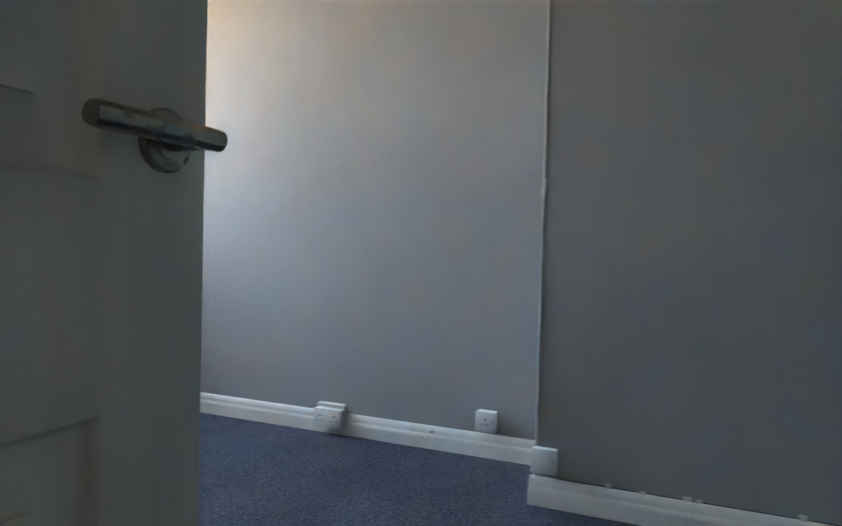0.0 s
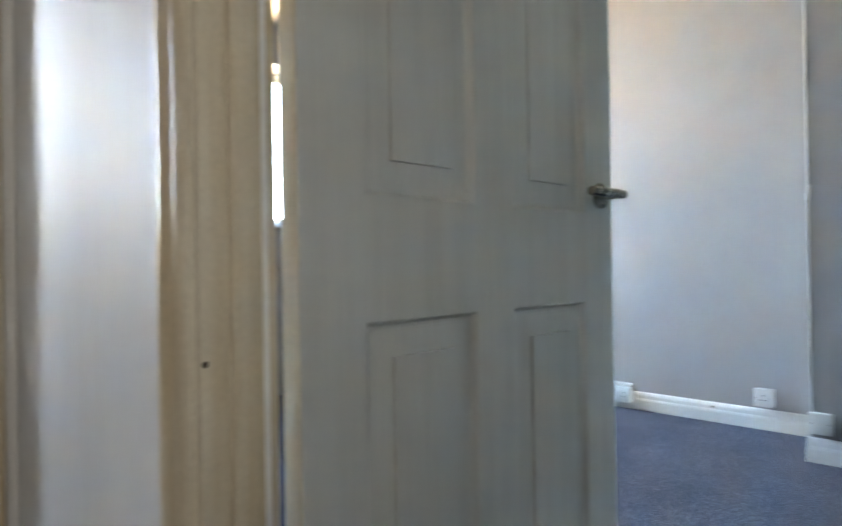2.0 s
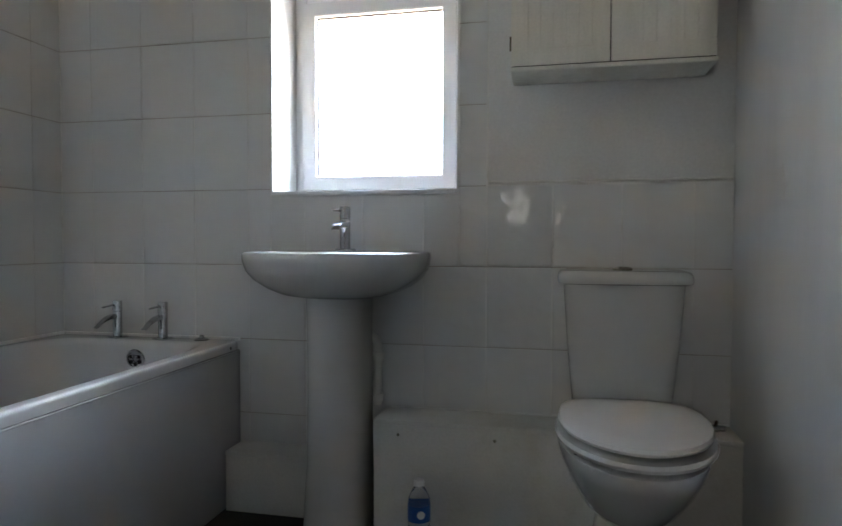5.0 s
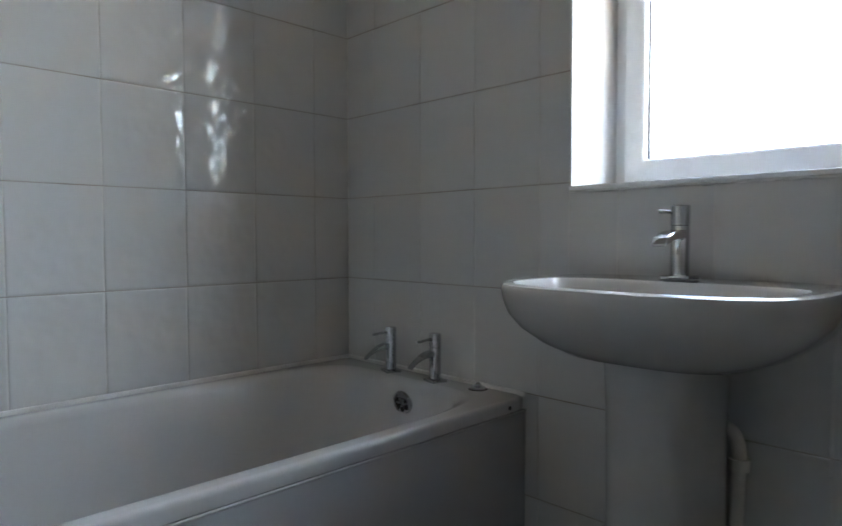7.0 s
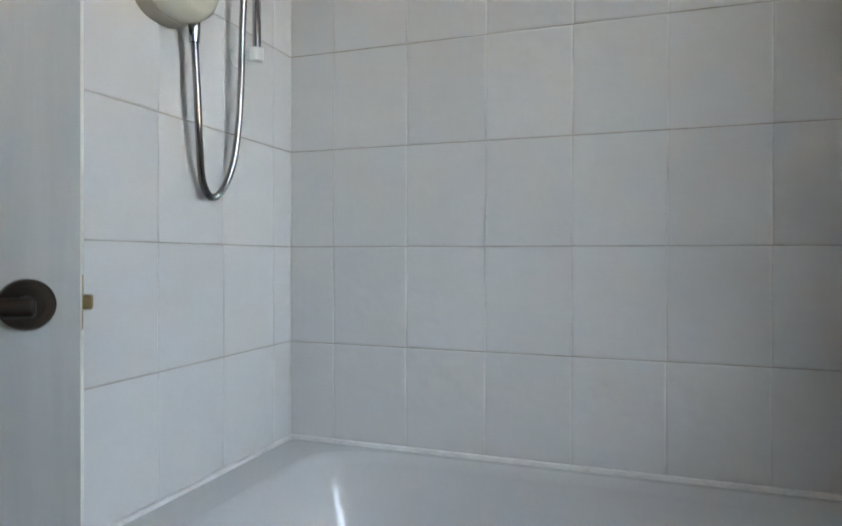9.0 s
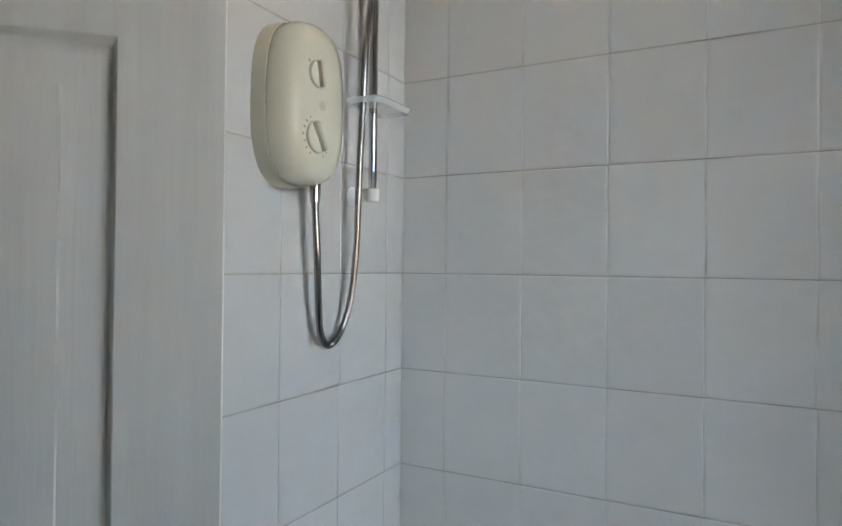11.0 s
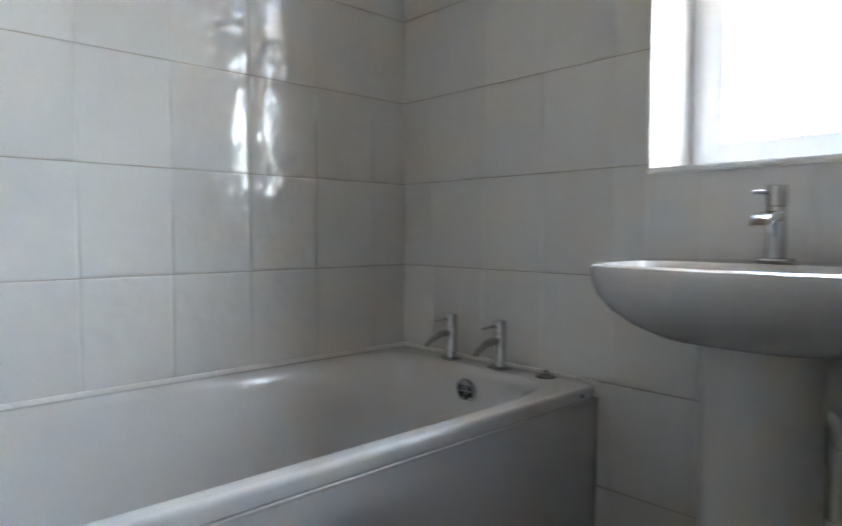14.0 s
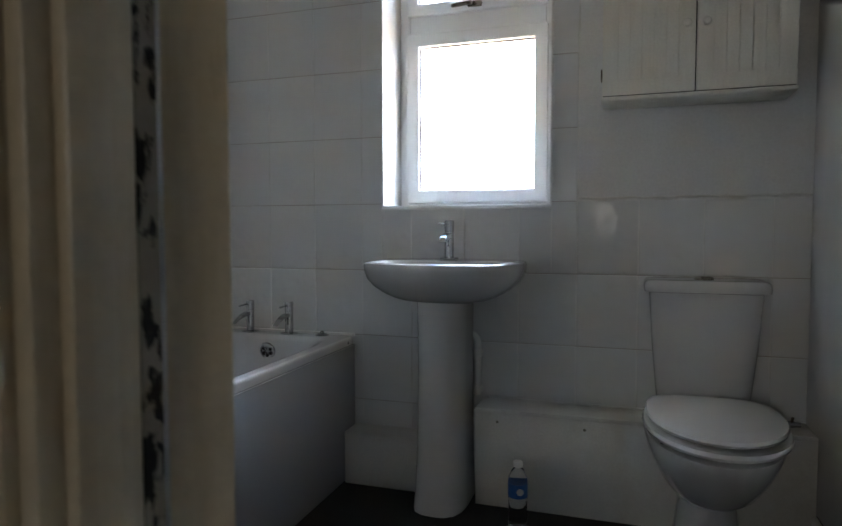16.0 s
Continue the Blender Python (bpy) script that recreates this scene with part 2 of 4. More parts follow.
# ---- mesh helpers ----
def box(bm, x0, x1, y0, y1, z0, z1):
    vs = [bm.verts.new((x, y, z)) for x in (x0, x1) for y in (y0, y1) for z in (z0, z1)]
    for q in ((0, 1, 3, 2), (4, 6, 7, 5), (0, 4, 5, 1), (2, 3, 7, 6), (0, 2, 6, 4), (1, 5, 7, 3)):
        bm.faces.new([vs[i] for i in q])
    return vs


def rounded(x0, x1, y0, y1, z0, z1, r=0.004, seg=2):
    bm = bmesh.new()
    box(bm, x0, x1, y0, y1, z0, z1)
    bmesh.ops.bevel(bm, geom=bm.edges[:], offset=r, segments=seg, profile=0.5, affect="EDGES")
    return bm


def loft(bm, rings, close_start=True, close_end=True):
    rows = [[bm.verts.new(p) for p in ring] for ring in rings]
    n = len(rows[0])
    for a, b in zip(rows, rows[1:]):
        for i in range(n):
            j = (i + 1) % n
            bm.faces.new((a[i], a[j], b[j], b[i]))
    if close_start:
        bm.faces.new(rows[0][::-1])
    if close_end:
        bm.faces.new(rows[-1])
    return bm


def lathe(profile, seg=28, axis="Z"):
    """Turn (radius, height) pairs about an axis."""
    bm = bmesh.new()
    rings = []
    for r, h in profile:
        ring = []
        for i in range(seg):
            a = 2 * math.pi * i / seg
            c, s = r * math.cos(a), r * math.sin(a)
            ring.append({"Z": (c, s, h), "Y": (c, h, s), "X": (h, c, s)}[axis])
        rings.append(ring)
    loft(bm, rings)
    bmesh.ops.recalc_face_normals(bm, faces=bm.faces[:])
    return bm


def tube(points, radius, seg=12, ripple=0.0):
    """A round bar that follows points; radius may vary by ripples."""
    pts = [Vector(p) for p in points]
    rings = []
    side = None
    for i, p in enumerate(pts):
        d = (pts[min(i + 1, len(pts) - 1)] - pts[max(i - 1, 0)]).normalized()
        if side is None:
            side = d.orthogonal().normalized()
        side = (side - d * side.dot(d)).normalized()
        up = d.cross(side)
        r = radius * (1 - ripple * (i % 2))
        rings.append([p + side * (r * math.cos(2 * math.pi * k / seg)) + up * (r * math.sin(2 * math.pi * k / seg)) for k in range(seg)])
    bm = loft(bmesh.new(), rings)
    bmesh.ops.recalc_face_normals(bm, faces=bm.faces[:])
    return bm


def spline(points, steps=10):
    """Catmull-Rom through points."""
    p = [Vector(q) for q in points]
    p = [2 * p[0] - p[1]] + p + [2 * p[-1] - p[-2]]
    out = []
    for i in range(1, len(p) - 2):
        for k in range(steps):
            u = k / steps
            a, b, c, d = p[i - 1], p[i], p[i + 1], p[i + 2]
            out.append(0.5 * (2 * b + (c - a) * u + (2 * a - 5 * b + 4 * c - d) * u * u + (3 * b - a - 3 * c + d) * u ** 3))
    return out + [p[-2]]


def moved(bm, m):
    bm.transform(m)
    return bm


def merged(*bms):
    out = bmesh.new()
    for b in bms:
        me = bpy.data.meshes.new("tmp")
        b.to_mesh(me)
        out.from_mesh(me)
        b.free()
        bpy.data.meshes.remove(me)
    return out


def mesh_of(bm, name, mat, smooth=True):
    bmesh.ops.recalc_face_normals(bm, faces=bm.faces[:])
    me = bpy.data.meshes.new(name)
    bm.to_mesh(me)
    bm.free()
    me.materials.append(mat)
    if smooth:
        me.polygons.foreach_set("use_smooth", [True] * len(me.polygons))
        me.set_sharp_from_angle(angle=radians(38))
    return me


def part(name, bm, mat, parent, label="", smooth=True):
    ob = new(name, mesh_of(bm, name, mat, smooth))
    ob.parent = parent
    return tagged(ob, label)


def thing(name, m, label, category, group="", kind=""):
    ob = new(name)
    ob.empty_display_size = 0.1
    ob.matrix_world = m
    return tagged(ob, label, category, group, kind)


def solo(name, bm, mat, label, category, kind="", m=None, group="", smooth=True):
    ob = new(name, mesh_of(bm, name, mat, smooth))
    if m:
        ob.matrix_world = m
    return tagged(ob, label, category, group, kind)


def structure(name, boxes, mat, label, category="wall"):
    bm = bmesh.new()
    for b in boxes:
        box(bm, *b)
    return solo(name, bm, mat, label, category, "structure", smooth=False)


def profile_run(profile, a, b, out):
    """Sweep a (depth, height) profile from a to b; out is the way that depth goes."""
    a, b, out = Vector(a), Vector(b), Vector(out)
    rings = [[p + out * d + Vector((0, 0, h)) for d, h in profile] for p in (a, b)]
    bm = loft(bmesh.new(), rings)
    bmesh.ops.recalc_face_normals(bm, faces=bm.faces[:])
    return bm


# ---- structure ----
H = 2.4
S_IN, S_OUT = -1.893, -1.975
EX = 2.232
structure("floor_bathroom", [(-0.1, 2.2315, S_OUT, 0.02, -0.1, 0.0)], VINYL, "dark charcoal vinyl floor in the bathroom", "floor")
structure("floor_bedroom", [(2.2325, 5.55, -4.1, 0.02, -0.1, 0.0)], CARPET, "blue-grey flecked cut-pile carpet in the bedroom", "floor")
structure("floor_hall", [(0.5, 2.232, -4.4, S_OUT - 0.001, -0.1, 0.0)], CARPET, "blue-grey flecked carpet in the hall", "floor")
structure("ceiling", [(-0.2, 5.6, -4.7, 0.3, H, H + 0.1)], CEILING, "plain unseen ceiling, darkened to cut the bounced light", "ceiling")
WALL_WEST = structure("wall_west", [(-0.15, -0.002, -1.93, 0.29, 0, H)], GROUT, "white tiled wall along the bath with grey grout")
WALL_NORTH = structure("wall_north", [(-0.002, 0.81, 0.002, 0.29, 0, H), (1.435, 2.344, 0.002, 0.29, 0, H), (0.81, 1.435, 0.002, 0.29, 0, 1.025), (0.81, 1.435, 0.002, 0.29, 2.2, H)], GROUT, "white tiled wall around the bathroom window")
WALL_SOUTH = structure("wall_south", [(-0.002, 0.74, S_OUT, -1.657, 0, H)], GROUT, "white tiled wall at the shower end of the bath")
structure("wall_doorway", [(0.74, 1.39, S_OUT, S_IN, 0, H), (2.166, EX - 0.0005, S_OUT, S_IN, 0, H), (1.39, 2.166, S_OUT, S_IN, 2.02, H)], PLASTER, "white painted wall with the bathroom doorway")
structure("wall_east_bathroom", [(2.228, 2.324, S_IN + 0.001, 0.0015, 0, H)], GLOSS_WALL, "scuffed white satin painted wall beside the toilet")
structure("plaster_panel", [(1.528, 2.2275, 0.0012, 0.0019, 1.046, H)], PLASTER, "white painted plaster above the tiles", "wall")
structure("wall_hall_east", [(EX, 2.324, -2.848, S_IN, 0, H), (EX, 2.324, -4.7, -3.67, 0, H), (EX, 2.324, -3.67, -2.848, 2.02, H)], GLOSS_WALL, "white satin painted hall wall with faint roller marks")
structure("wall_hall_west", [(0.4, 0.5, -4.7, S_OUT - 0.001, 0, H)], PLASTER, "plain white hall wall")
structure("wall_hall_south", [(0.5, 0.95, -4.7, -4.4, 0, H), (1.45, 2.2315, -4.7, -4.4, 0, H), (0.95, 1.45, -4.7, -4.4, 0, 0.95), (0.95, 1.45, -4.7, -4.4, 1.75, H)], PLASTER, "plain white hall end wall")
# Unseen panel, added to keep the sky out of the hall opening.
structure("hall_sky_screen", [(0.95, 1.45, -4.70, -4.685, 0.95, 1.75)], PLASTER, "unseen panel that shuts the sky out of the hall opening", "blind")
structure("wall_bedroom_east", [(BED_X, 5.55, -2.825, 0.29, 0, H)], GREY_WALL, "grey painted bedroom wall")
structure("chimney_breast", [(4.84, 5.55, -3.955, -2.8255, 0, H)], GREY_WALL, "grey painted chimney breast with peeling paper edge")
structure("wall_bedroom_south", [(2.3245, 5.55, -4.1, -3.956, 0, H)], SIDE_WALL, "bedroom side wall, its paint darkened against the window light")
# Unseen grey facing over the white wall, added to cut bounced light.
structure("bedroom_west_facing", [(2.3245, 2.335, -2.74, 0.0, 0, H)], GREY_WALL, "unseen grey facing behind the open door, cuts bounced light")
structure("wall_bedroom_north", [(2.3445, 3.70, 0.002, 0.29, 0, H), (5.05, BED_X, 0.002, 0.29, 0, H), (3.70, 5.05, 0.002, 0.29, 0, 1.1), (3.70, 5.05, 0.002, 0.29, 2.15, H)], GREY_WALL, "grey painted bedroom window wall")
structure("wall_lower_storey", [(-0.15, 5.55, -4.7, 0.29, -3.0, -0.101)], PLASTER, "plain rendered wall of the storey below")
structure("ground", [(-300, 300, -300, 300, -3.2, -3.0)], EARTH, "pale sunlit paving and open ground outside", "ground")

SKIRT = [(0.0, 0.0), (0.017, 0.0), (0.018, 0.05), (0.016, 0.058), (0.0135, 0.062), (0.0135, 0.078), (0.010, 0.088), (0.005, 0.093), (0.0, 0.094)]
for nm, a, b, out, lab in (
        ("baseboard_bedroom", (BED_X - 0.0001, -2.826, 0), (BED_X - 0.0001, 0, 0), (-1, 0, 0), "white moulded skirting board under the grey wall"),
        ("baseboard_chimney", (4.8399, -3.955, 0), (4.8399, -2.81, 0), (-1, 0, 0), "white moulded skirting board on the chimney breast, paint chipped"),
        ("baseboard_return", (4.823, -2.8254, 0), (BED_X - 0.018, -2.8254, 0), (0, 1, 0), "white moulded skirting board on the chimney side"),
        ("baseboard_side", (2.36, -3.9555, 0), (4.821, -3.9555, 0), (0, 1, 0), "white moulded skirting board along the bedroom side wall"),
        ("baseboard_bathroom", (2.2279, S_IN, 0), (2.2279, -0.141, 0), (-1, 0, 0), "white moulded skirting board, grubby at the floor"),
        ("baseboard_hall", (EX - 0.0001, -2.78, 0), (EX - 0.0001, S_OUT - 0.022, 0), (-1, 0, 0), "white moulded skirting board in the hall")):
    solo(nm, profile_run([(d, h * 1.06) for d, h in SKIRT], a, b, out), WHITE_WOOD, lab, "skirting", "structure", smooth=False)


# ---- doorways ----
ARCH = [(0.0, 0.0), (0.0, 0.012), (0.006, 0.017), (0.018, 0.019), (0.024, 0.015), (0.034, 0.013), (0.044, 0.016), (0.054, 0.020), (0.066, 0.021), (0.072, 0.018), (0.074, 0.0)]


def architrave_leg(inner, away, out, z1, width=1.0):
    """inner: the edge beside the opening; away: the way along the wall; out: the way off the wall."""
    p, away, out = Vector(inner), Vector(away), Vector(out)
    rings = [[p + away * (u * width) + out * v + Vector((0, 0, z)) for u, v in ARCH] for z in (0.0, z1)]
    return loft(bmesh.new(), rings)


# bathroom doorway: lining, stops, architraves
DW = thing("door_frame_bathroom", pose(0, 0, 0), "yellowed cream gloss door lining and architraves", "door frame", kind="structure")
part("jamb", rounded(1.39, 1.41, S_OUT - 0.004, S_IN + 0.002, 0, 2.0, 0.003), CREAM, DW)
part("jamb", rounded(2.152, 2.166, S_OUT - 0.004, S_IN + 0.002, 0, 2.0, 0.003), CREAM, DW)
part("head", rounded(1.39, 2.166, S_OUT - 0.004, S_IN + 0.002, 2.0, 2.02, 0.003), CREAM, DW)
part("stop", rounded(1.41, 1.421, S_OUT + 0.010, S_IN - 0.043, 0, 1.99, 0.003), CREAM, DW)
part("stop", rounded(2.147, 2.152, S_OUT + 0.010, S_IN - 0.043, 0, 1.99, 0.003), CREAM, DW)
part("architrave", architrave_leg((1.398, S_OUT, 0), (-1, 0, 0), (0, -1, 0), 2.03), CREAM, DW)
part("architrave", architrave_leg((2.150, S_OUT, 0), (1, 0, 0), (0, -1, 0), 2.03, 0.76), CREAM, DW)
part("worn_edge", rounded(1.4098, 1.4112, S_IN - 0.017, S_IN + 0.001, 0.0, 1.99, 0.0005, 1), SCUFF, DW, "chipped edge worn to dark wood")

# bedroom doorway
BW = thing("door_frame_bedroom", pose(0, 0, 0), "yellowed cream gloss bedroom door lining and architrave", "door frame", kind="structure")
part("jamb", rounded(EX - 0.004, 2.328, -2.868, -2.849, 0, 2.0, 0.003), CREAM, BW)
part("jamb", rounded(EX - 0.004, 2.328, -3.67, -3.651, 0, 2.0, 0.003), CREAM, BW)
part("head", rounded(EX - 0.004, 2.328, -3.67, -2.849, 2.0, 2.02, 0.003), CREAM, BW)
part("stop", rounded(2.262, 2.302, -2.880, -2.868, 0, 1.99, 0.003), CREAM, BW)
# White strip that paints in the bright line of light beside the hinges.
part("stop_gleam", rounded(2.3022, 2.311, -2.8795, -2.868, 0, 1.99, 0.003), WHITE_WOOD, BW, "white strip painted in for the light at the hinge gap")
part("architrave", architrave_leg((EX, -2.856, 0), (0, 1, 0), (-1, 0, 0), 2.03), CREAM, BW)
part("architrave", architrave_leg((EX, -3.662, 0), (0, -1, 0), (-1, 0, 0), 2.03), CREAM, BW)
part("screw", moved(lathe([(0.0001, 0), (0.004, 0), (0.003, 0.0015), (0.0001, 0.0015)], 12, "Y"), pose(2.2325, -2.8698, 0.716)), BRONZE, BW, "rusty screw head")


def raised_panel(x0, x1, z0, z1, y, face):
    """One moulded panel: a sunk ogee border round a raised field. face: +1 or -1 along y."""
    f = face
    steps = [(0.0, 0.0), (0.002, -0.0012), (0.005, -0.0075), (0.009, -0.0115), (0.014, -0.0132), (0.019, -0.0128), (0.036, -0.0095), (0.051, -0.0065), (0.0525, -0.006), (0.0535, -0.001), (0.057, -0.0003)]
    rings = []
    for inset, d in steps:
        rings.append([(x0 + inset, y + f * d, z0 + inset), (x1 - inset, y + f * d, z0 + inset), (x1 - inset, y + f * d, z1 - inset), (x0 + inset, y + f * d, z1 - inset)])
    return loft(bmesh.new(), rings, False, True)


def door_leaf(width, m, name, label, handle_mat, dir_in):
    """A six-panel moulded door. Hinge edge at x=0, free edge at x=width; faces at y=0 and y=0.04."""
    root = thing(name, m, label, "door", kind="structure")
    T, top = 0.040, 1.981
    st, mu = 0.105, 0.098
    cols = [(st, (width - mu) / 2), ((width + mu) / 2, width - st)]
    rows = [(0.215, 0.748), (0.922, 1.54), (1.64, 1.868)]
    bm = bmesh.new()
    xs = [0.0] + [v for c in cols for v in c] + [width]
    zs = [0.008] + [v for r in rows for v in r] + [top]
    for y in (0.0, T):
        for i in range(len(xs) - 1):
            for k in range(len(zs) - 1):
                if i % 2 == 1 and k % 2 == 1:
                    continue
                vs = [bm.verts.new((x, y, z)) for x, z in ((xs[i], zs[k]), (xs[i + 1], zs[k]), (xs[i + 1], zs[k + 1]), (xs[i], zs[k + 1]))]
                bm.faces.new(vs if y == 0 else vs[::-1])
    for (x0, x1, z0, z1) in ((0, width, zs[0], zs[0]), (0, width, top, top)):
        vs = [bm.verts.new(p) for p in ((0, 0, z0), (0, T, z0), (width, T, z0), (width, 0, z0))]
        bm.faces.new(vs)
    for x in (0, width):
        vs = [bm.verts.new(p) for p in ((x, 0, zs[0]), (x, 0, top), (x, T, top), (x, T, zs[0]))]
        bm.faces.new(vs)
    bmesh.ops.remove_doubles(bm, verts=bm.verts[:], dist=0.0002)
    bmesh.ops.recalc_face_normals(bm, faces=bm.faces[:])
    edges = [e for e in bm.edges if len(e.link_faces) == 2 and e.calc_face_angle(0) > 1.2 and abs(e.verts[0].co.x - e.verts[1].co.x) < 0.001]
    bmesh.ops.bevel(bm, geom=edges, offset=0.002, segments=2, affect="EDGES")
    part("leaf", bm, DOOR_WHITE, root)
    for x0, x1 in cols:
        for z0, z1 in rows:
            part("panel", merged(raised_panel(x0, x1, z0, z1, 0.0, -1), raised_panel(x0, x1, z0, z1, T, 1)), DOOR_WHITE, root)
    zh, xh = 0.962, width - 0.048
    for face, y in ((-1, 0.0), (1, T)):
        h = part("handle", lever(face, handle_mat == STEEL), handle_mat, root, "round-rose lever handle")
        h.location = (xh, y, zh)
    part("hinge_edge", rounded(-0.0009, 0.0004, 0.0008, T - 0.0008, 0.01, top - 0.002, 0.0003, 1), CREAM, root, "edge in old cream paint")
    part("lock_edge", rounded(width - 0.0004, width + 0.0007, 0.0008, T - 0.0008, 0.01, top - 0.002, 0.0003, 1), CABINET, root, "edge paler and creamier than the leaf")
    part("latch", merged(rounded(width - 0.0005, width + 0.0015, 0.009, 0.031, zh - 0.03, zh + 0.03, 0.0006, 1), rounded(width, width + 0.011, 0.013, 0.027, zh - 0.008, zh + 0.008, 0.002, 1)), BRASS, root, "brass latch bolt")
    for z in (0.22, 1.76):
        part("hinge", merged(moved(lathe([(0.0001, -0.04), (0.0055, -0.04), (0.0055, 0.04), (0.0001, 0.04)], 12), pose(-0.004, T if dir_in > 0 else 0.0, z)), rounded(-0.0012, -0.0002, 0.012, 0.028, z - 0.04, z + 0.04, 0.0003, 1)), DOOR_WHITE, root)
    return root


def lever(face, tube_end):
    """Rose, neck and lever that points to the hinge side; tapered, or a plain round tube."""
    f = face
    rose = lathe([(0.0001, 0.0), (0.0265, 0.0), (0.0265, 0.0045 * f), (0.0245, 0.007 * f), (0.0165, 0.0075 * f), (0.0155, 0.0085 * f), (0.0001, 0.0085 * f)], 32, "Y")
    neck = lathe([(0.0001, 0.007 * f), (0.0095, 0.007 * f), (0.0090, 0.036 * f), (0.0095, 0.044 * f), (0.0001, 0.044 * f)], 20, "Y")
    rings = []
    steps = ((0.0135, 0.006, 0.006), (0.0125, 0.0092, 0.0092), (-0.04, 0.0095, 0.0095), (-0.099, 0.0095, 0.0095), (-0.102, 0.0085, 0.0085)) if tube_end else ((0.0135, 0.004, 0.006), (0.011, 0.009, 0.0095), (-0.005, 0.0095, 0.0098), (-0.036, 0.009, 0.009), (-0.08, 0.0072, 0.0075), (-0.104, 0.0062, 0.0066), (-0.107, 0.0035, 0.004))
    for u, ry, rz in steps:
        rings.append([(u, (0.046 - 0.006 * max(0, -u) / 0.12) * f + ry * math.cos(a), rz * math.sin(a)) for a in [2 * math.pi * k / 14 for k in range(14)]])
    return merged(rose, neck, loft(bmesh.new(), rings))


door_leaf(D1_W, pose(D1_X, D1_Y, 0, 0, 0, D1_A), "door_1", "white six-panel moulded bedroom door standing open", STEEL, 1)
door_leaf(D2_W, pose(*D2_HINGE, 0, 0, 0, D2_A), "door_2", "white grained six-panel bathroom door standing half open", BRONZE, 1)


# ---- windows ----
def bar_frame(x0, x1, z0, z1, w, y0, y1, r=0.006):
    """A rectangular frame in one piece, with its arrises eased."""
    bm = bmesh.new()
    loops = [[bm.verts.new(p) for p in ((x0 + i, y, z0 + i), (x1 - i, y, z0 + i), (x1 - i, y, z1 - i), (x0 + i, y, z1 - i))] for i, y in ((0, y0), (w, y0), (w, y1), (0, y1))]
    for a, b in zip(loops, loops[1:] + loops[:1]):
        for k in range(4):
            bm.faces.new((a[k], a[(k + 1) % 4], b[(k + 1) % 4], b[k]))
    bmesh.ops.recalc_face_normals(bm, faces=bm.faces[:])
    arris = [e for e in bm.edges if e.calc_face_angle(0) > 0.5]
    bmesh.ops.bevel(bm, geom=arris, offset=r, segments=2, profile=0.5, affect="EDGES")
    return bm


W1 = thing("window_1", pose(0, 0, 0), "white plastic casement window with a top light", "window", kind="structure")
part("reveal", merged(*[rounded(*b, 0.0012, 1) for b in ((0.808, 0.813, -0.0015, 0.2, 1.03, 2.195), (1.432, 1.437, -0.0015, 0.2, 1.03, 2.195), (0.808, 1.437, -0.0015, 0.2, 2.195, 2.2))]), PLASTER, W1)
part("window_sill", rounded(0.808, 1.437, -0.004, 0.2, 1.022, 1.032, 0.002), UPVC, W1)
part("window_frame", merged(bar_frame(0.813, 1.432, 1.032, 2.195, 0.042, 0.195, 0.255), rounded(0.855, 1.39, 0.197, 0.253, 1.695, 1.79, 0.004)), UPVC, W1)
CASE = part("casement", bar_frame(0.845, 1.40, 1.048, 1.712, 0.049, 0.178, 0.235, 0.008), UPVC, W1)
part("gasket", bar_frame(0.8935, 1.3515, 1.0965, 1.6635, 0.004, 0.2, 0.21, 0.001), RUBBER, CASE)
LIGHT = part("top_light", bar_frame(0.845, 1.40, 1.782, 2.175, 0.046, 0.178, 0.235, 0.008), UPVC, W1)
part("gasket", bar_frame(0.8905, 1.3545, 1.8275, 2.1295, 0.004, 0.2, 0.21, 0.001), RUBBER, LIGHT)
for nm, z0, z1 in (("pane", 1.099, 1.661), ("pane", 1.83, 2.127)):
    p = part(nm, rounded(0.892, 1.353, 0.214, 0.22, z0, z1, 0.001, 1), GLASS, W1)
    p.visible_shadow = False
part("window_handle", merged(rounded(1.095, 1.15, 0.164, 0.179, 1.792, 1.812, 0.004), rounded(1.10, 1.118, 0.150, 0.166, 1.795, 1.809, 0.004), moved(rounded(-0.075, 0.006, -0.006, 0.006, -0.007, 0.007, 0.004), pose(1.11, 0.152, 1.802, 0, -4, 0))), STEEL, W1, "grey metal espagnolette handle")
part("sealant", rounded(0.806, 1.439, -0.0045, -0.0005, 1.0165, 1.0225, 0.0015, 1), SEALANT, W1)

W2 = thing("window_2", pose(0, 0, 0), "white plastic bedroom window", "window", kind="structure")
part("window_frame", merged(bar_frame(3.70, 5.05, 1.1, 2.15, 0.06, 0.19, 0.25), rounded(4.345, 4.405, 0.192, 0.248, 1.16, 2.09, 0.005)), UPVC, W2)
part("window_sill", rounded(3.67, 5.08, -0.03, 0.19, 1.085, 1.104, 0.004), UPVC, W2)
for x0, x1 in ((3.755, 4.35), (4.40, 4.995)):
    p = part("pane", rounded(x0, x1, 0.216, 0.222, 1.15, 2.10, 0.001, 1), GLASS, W2)
    p.visible_shadow = False


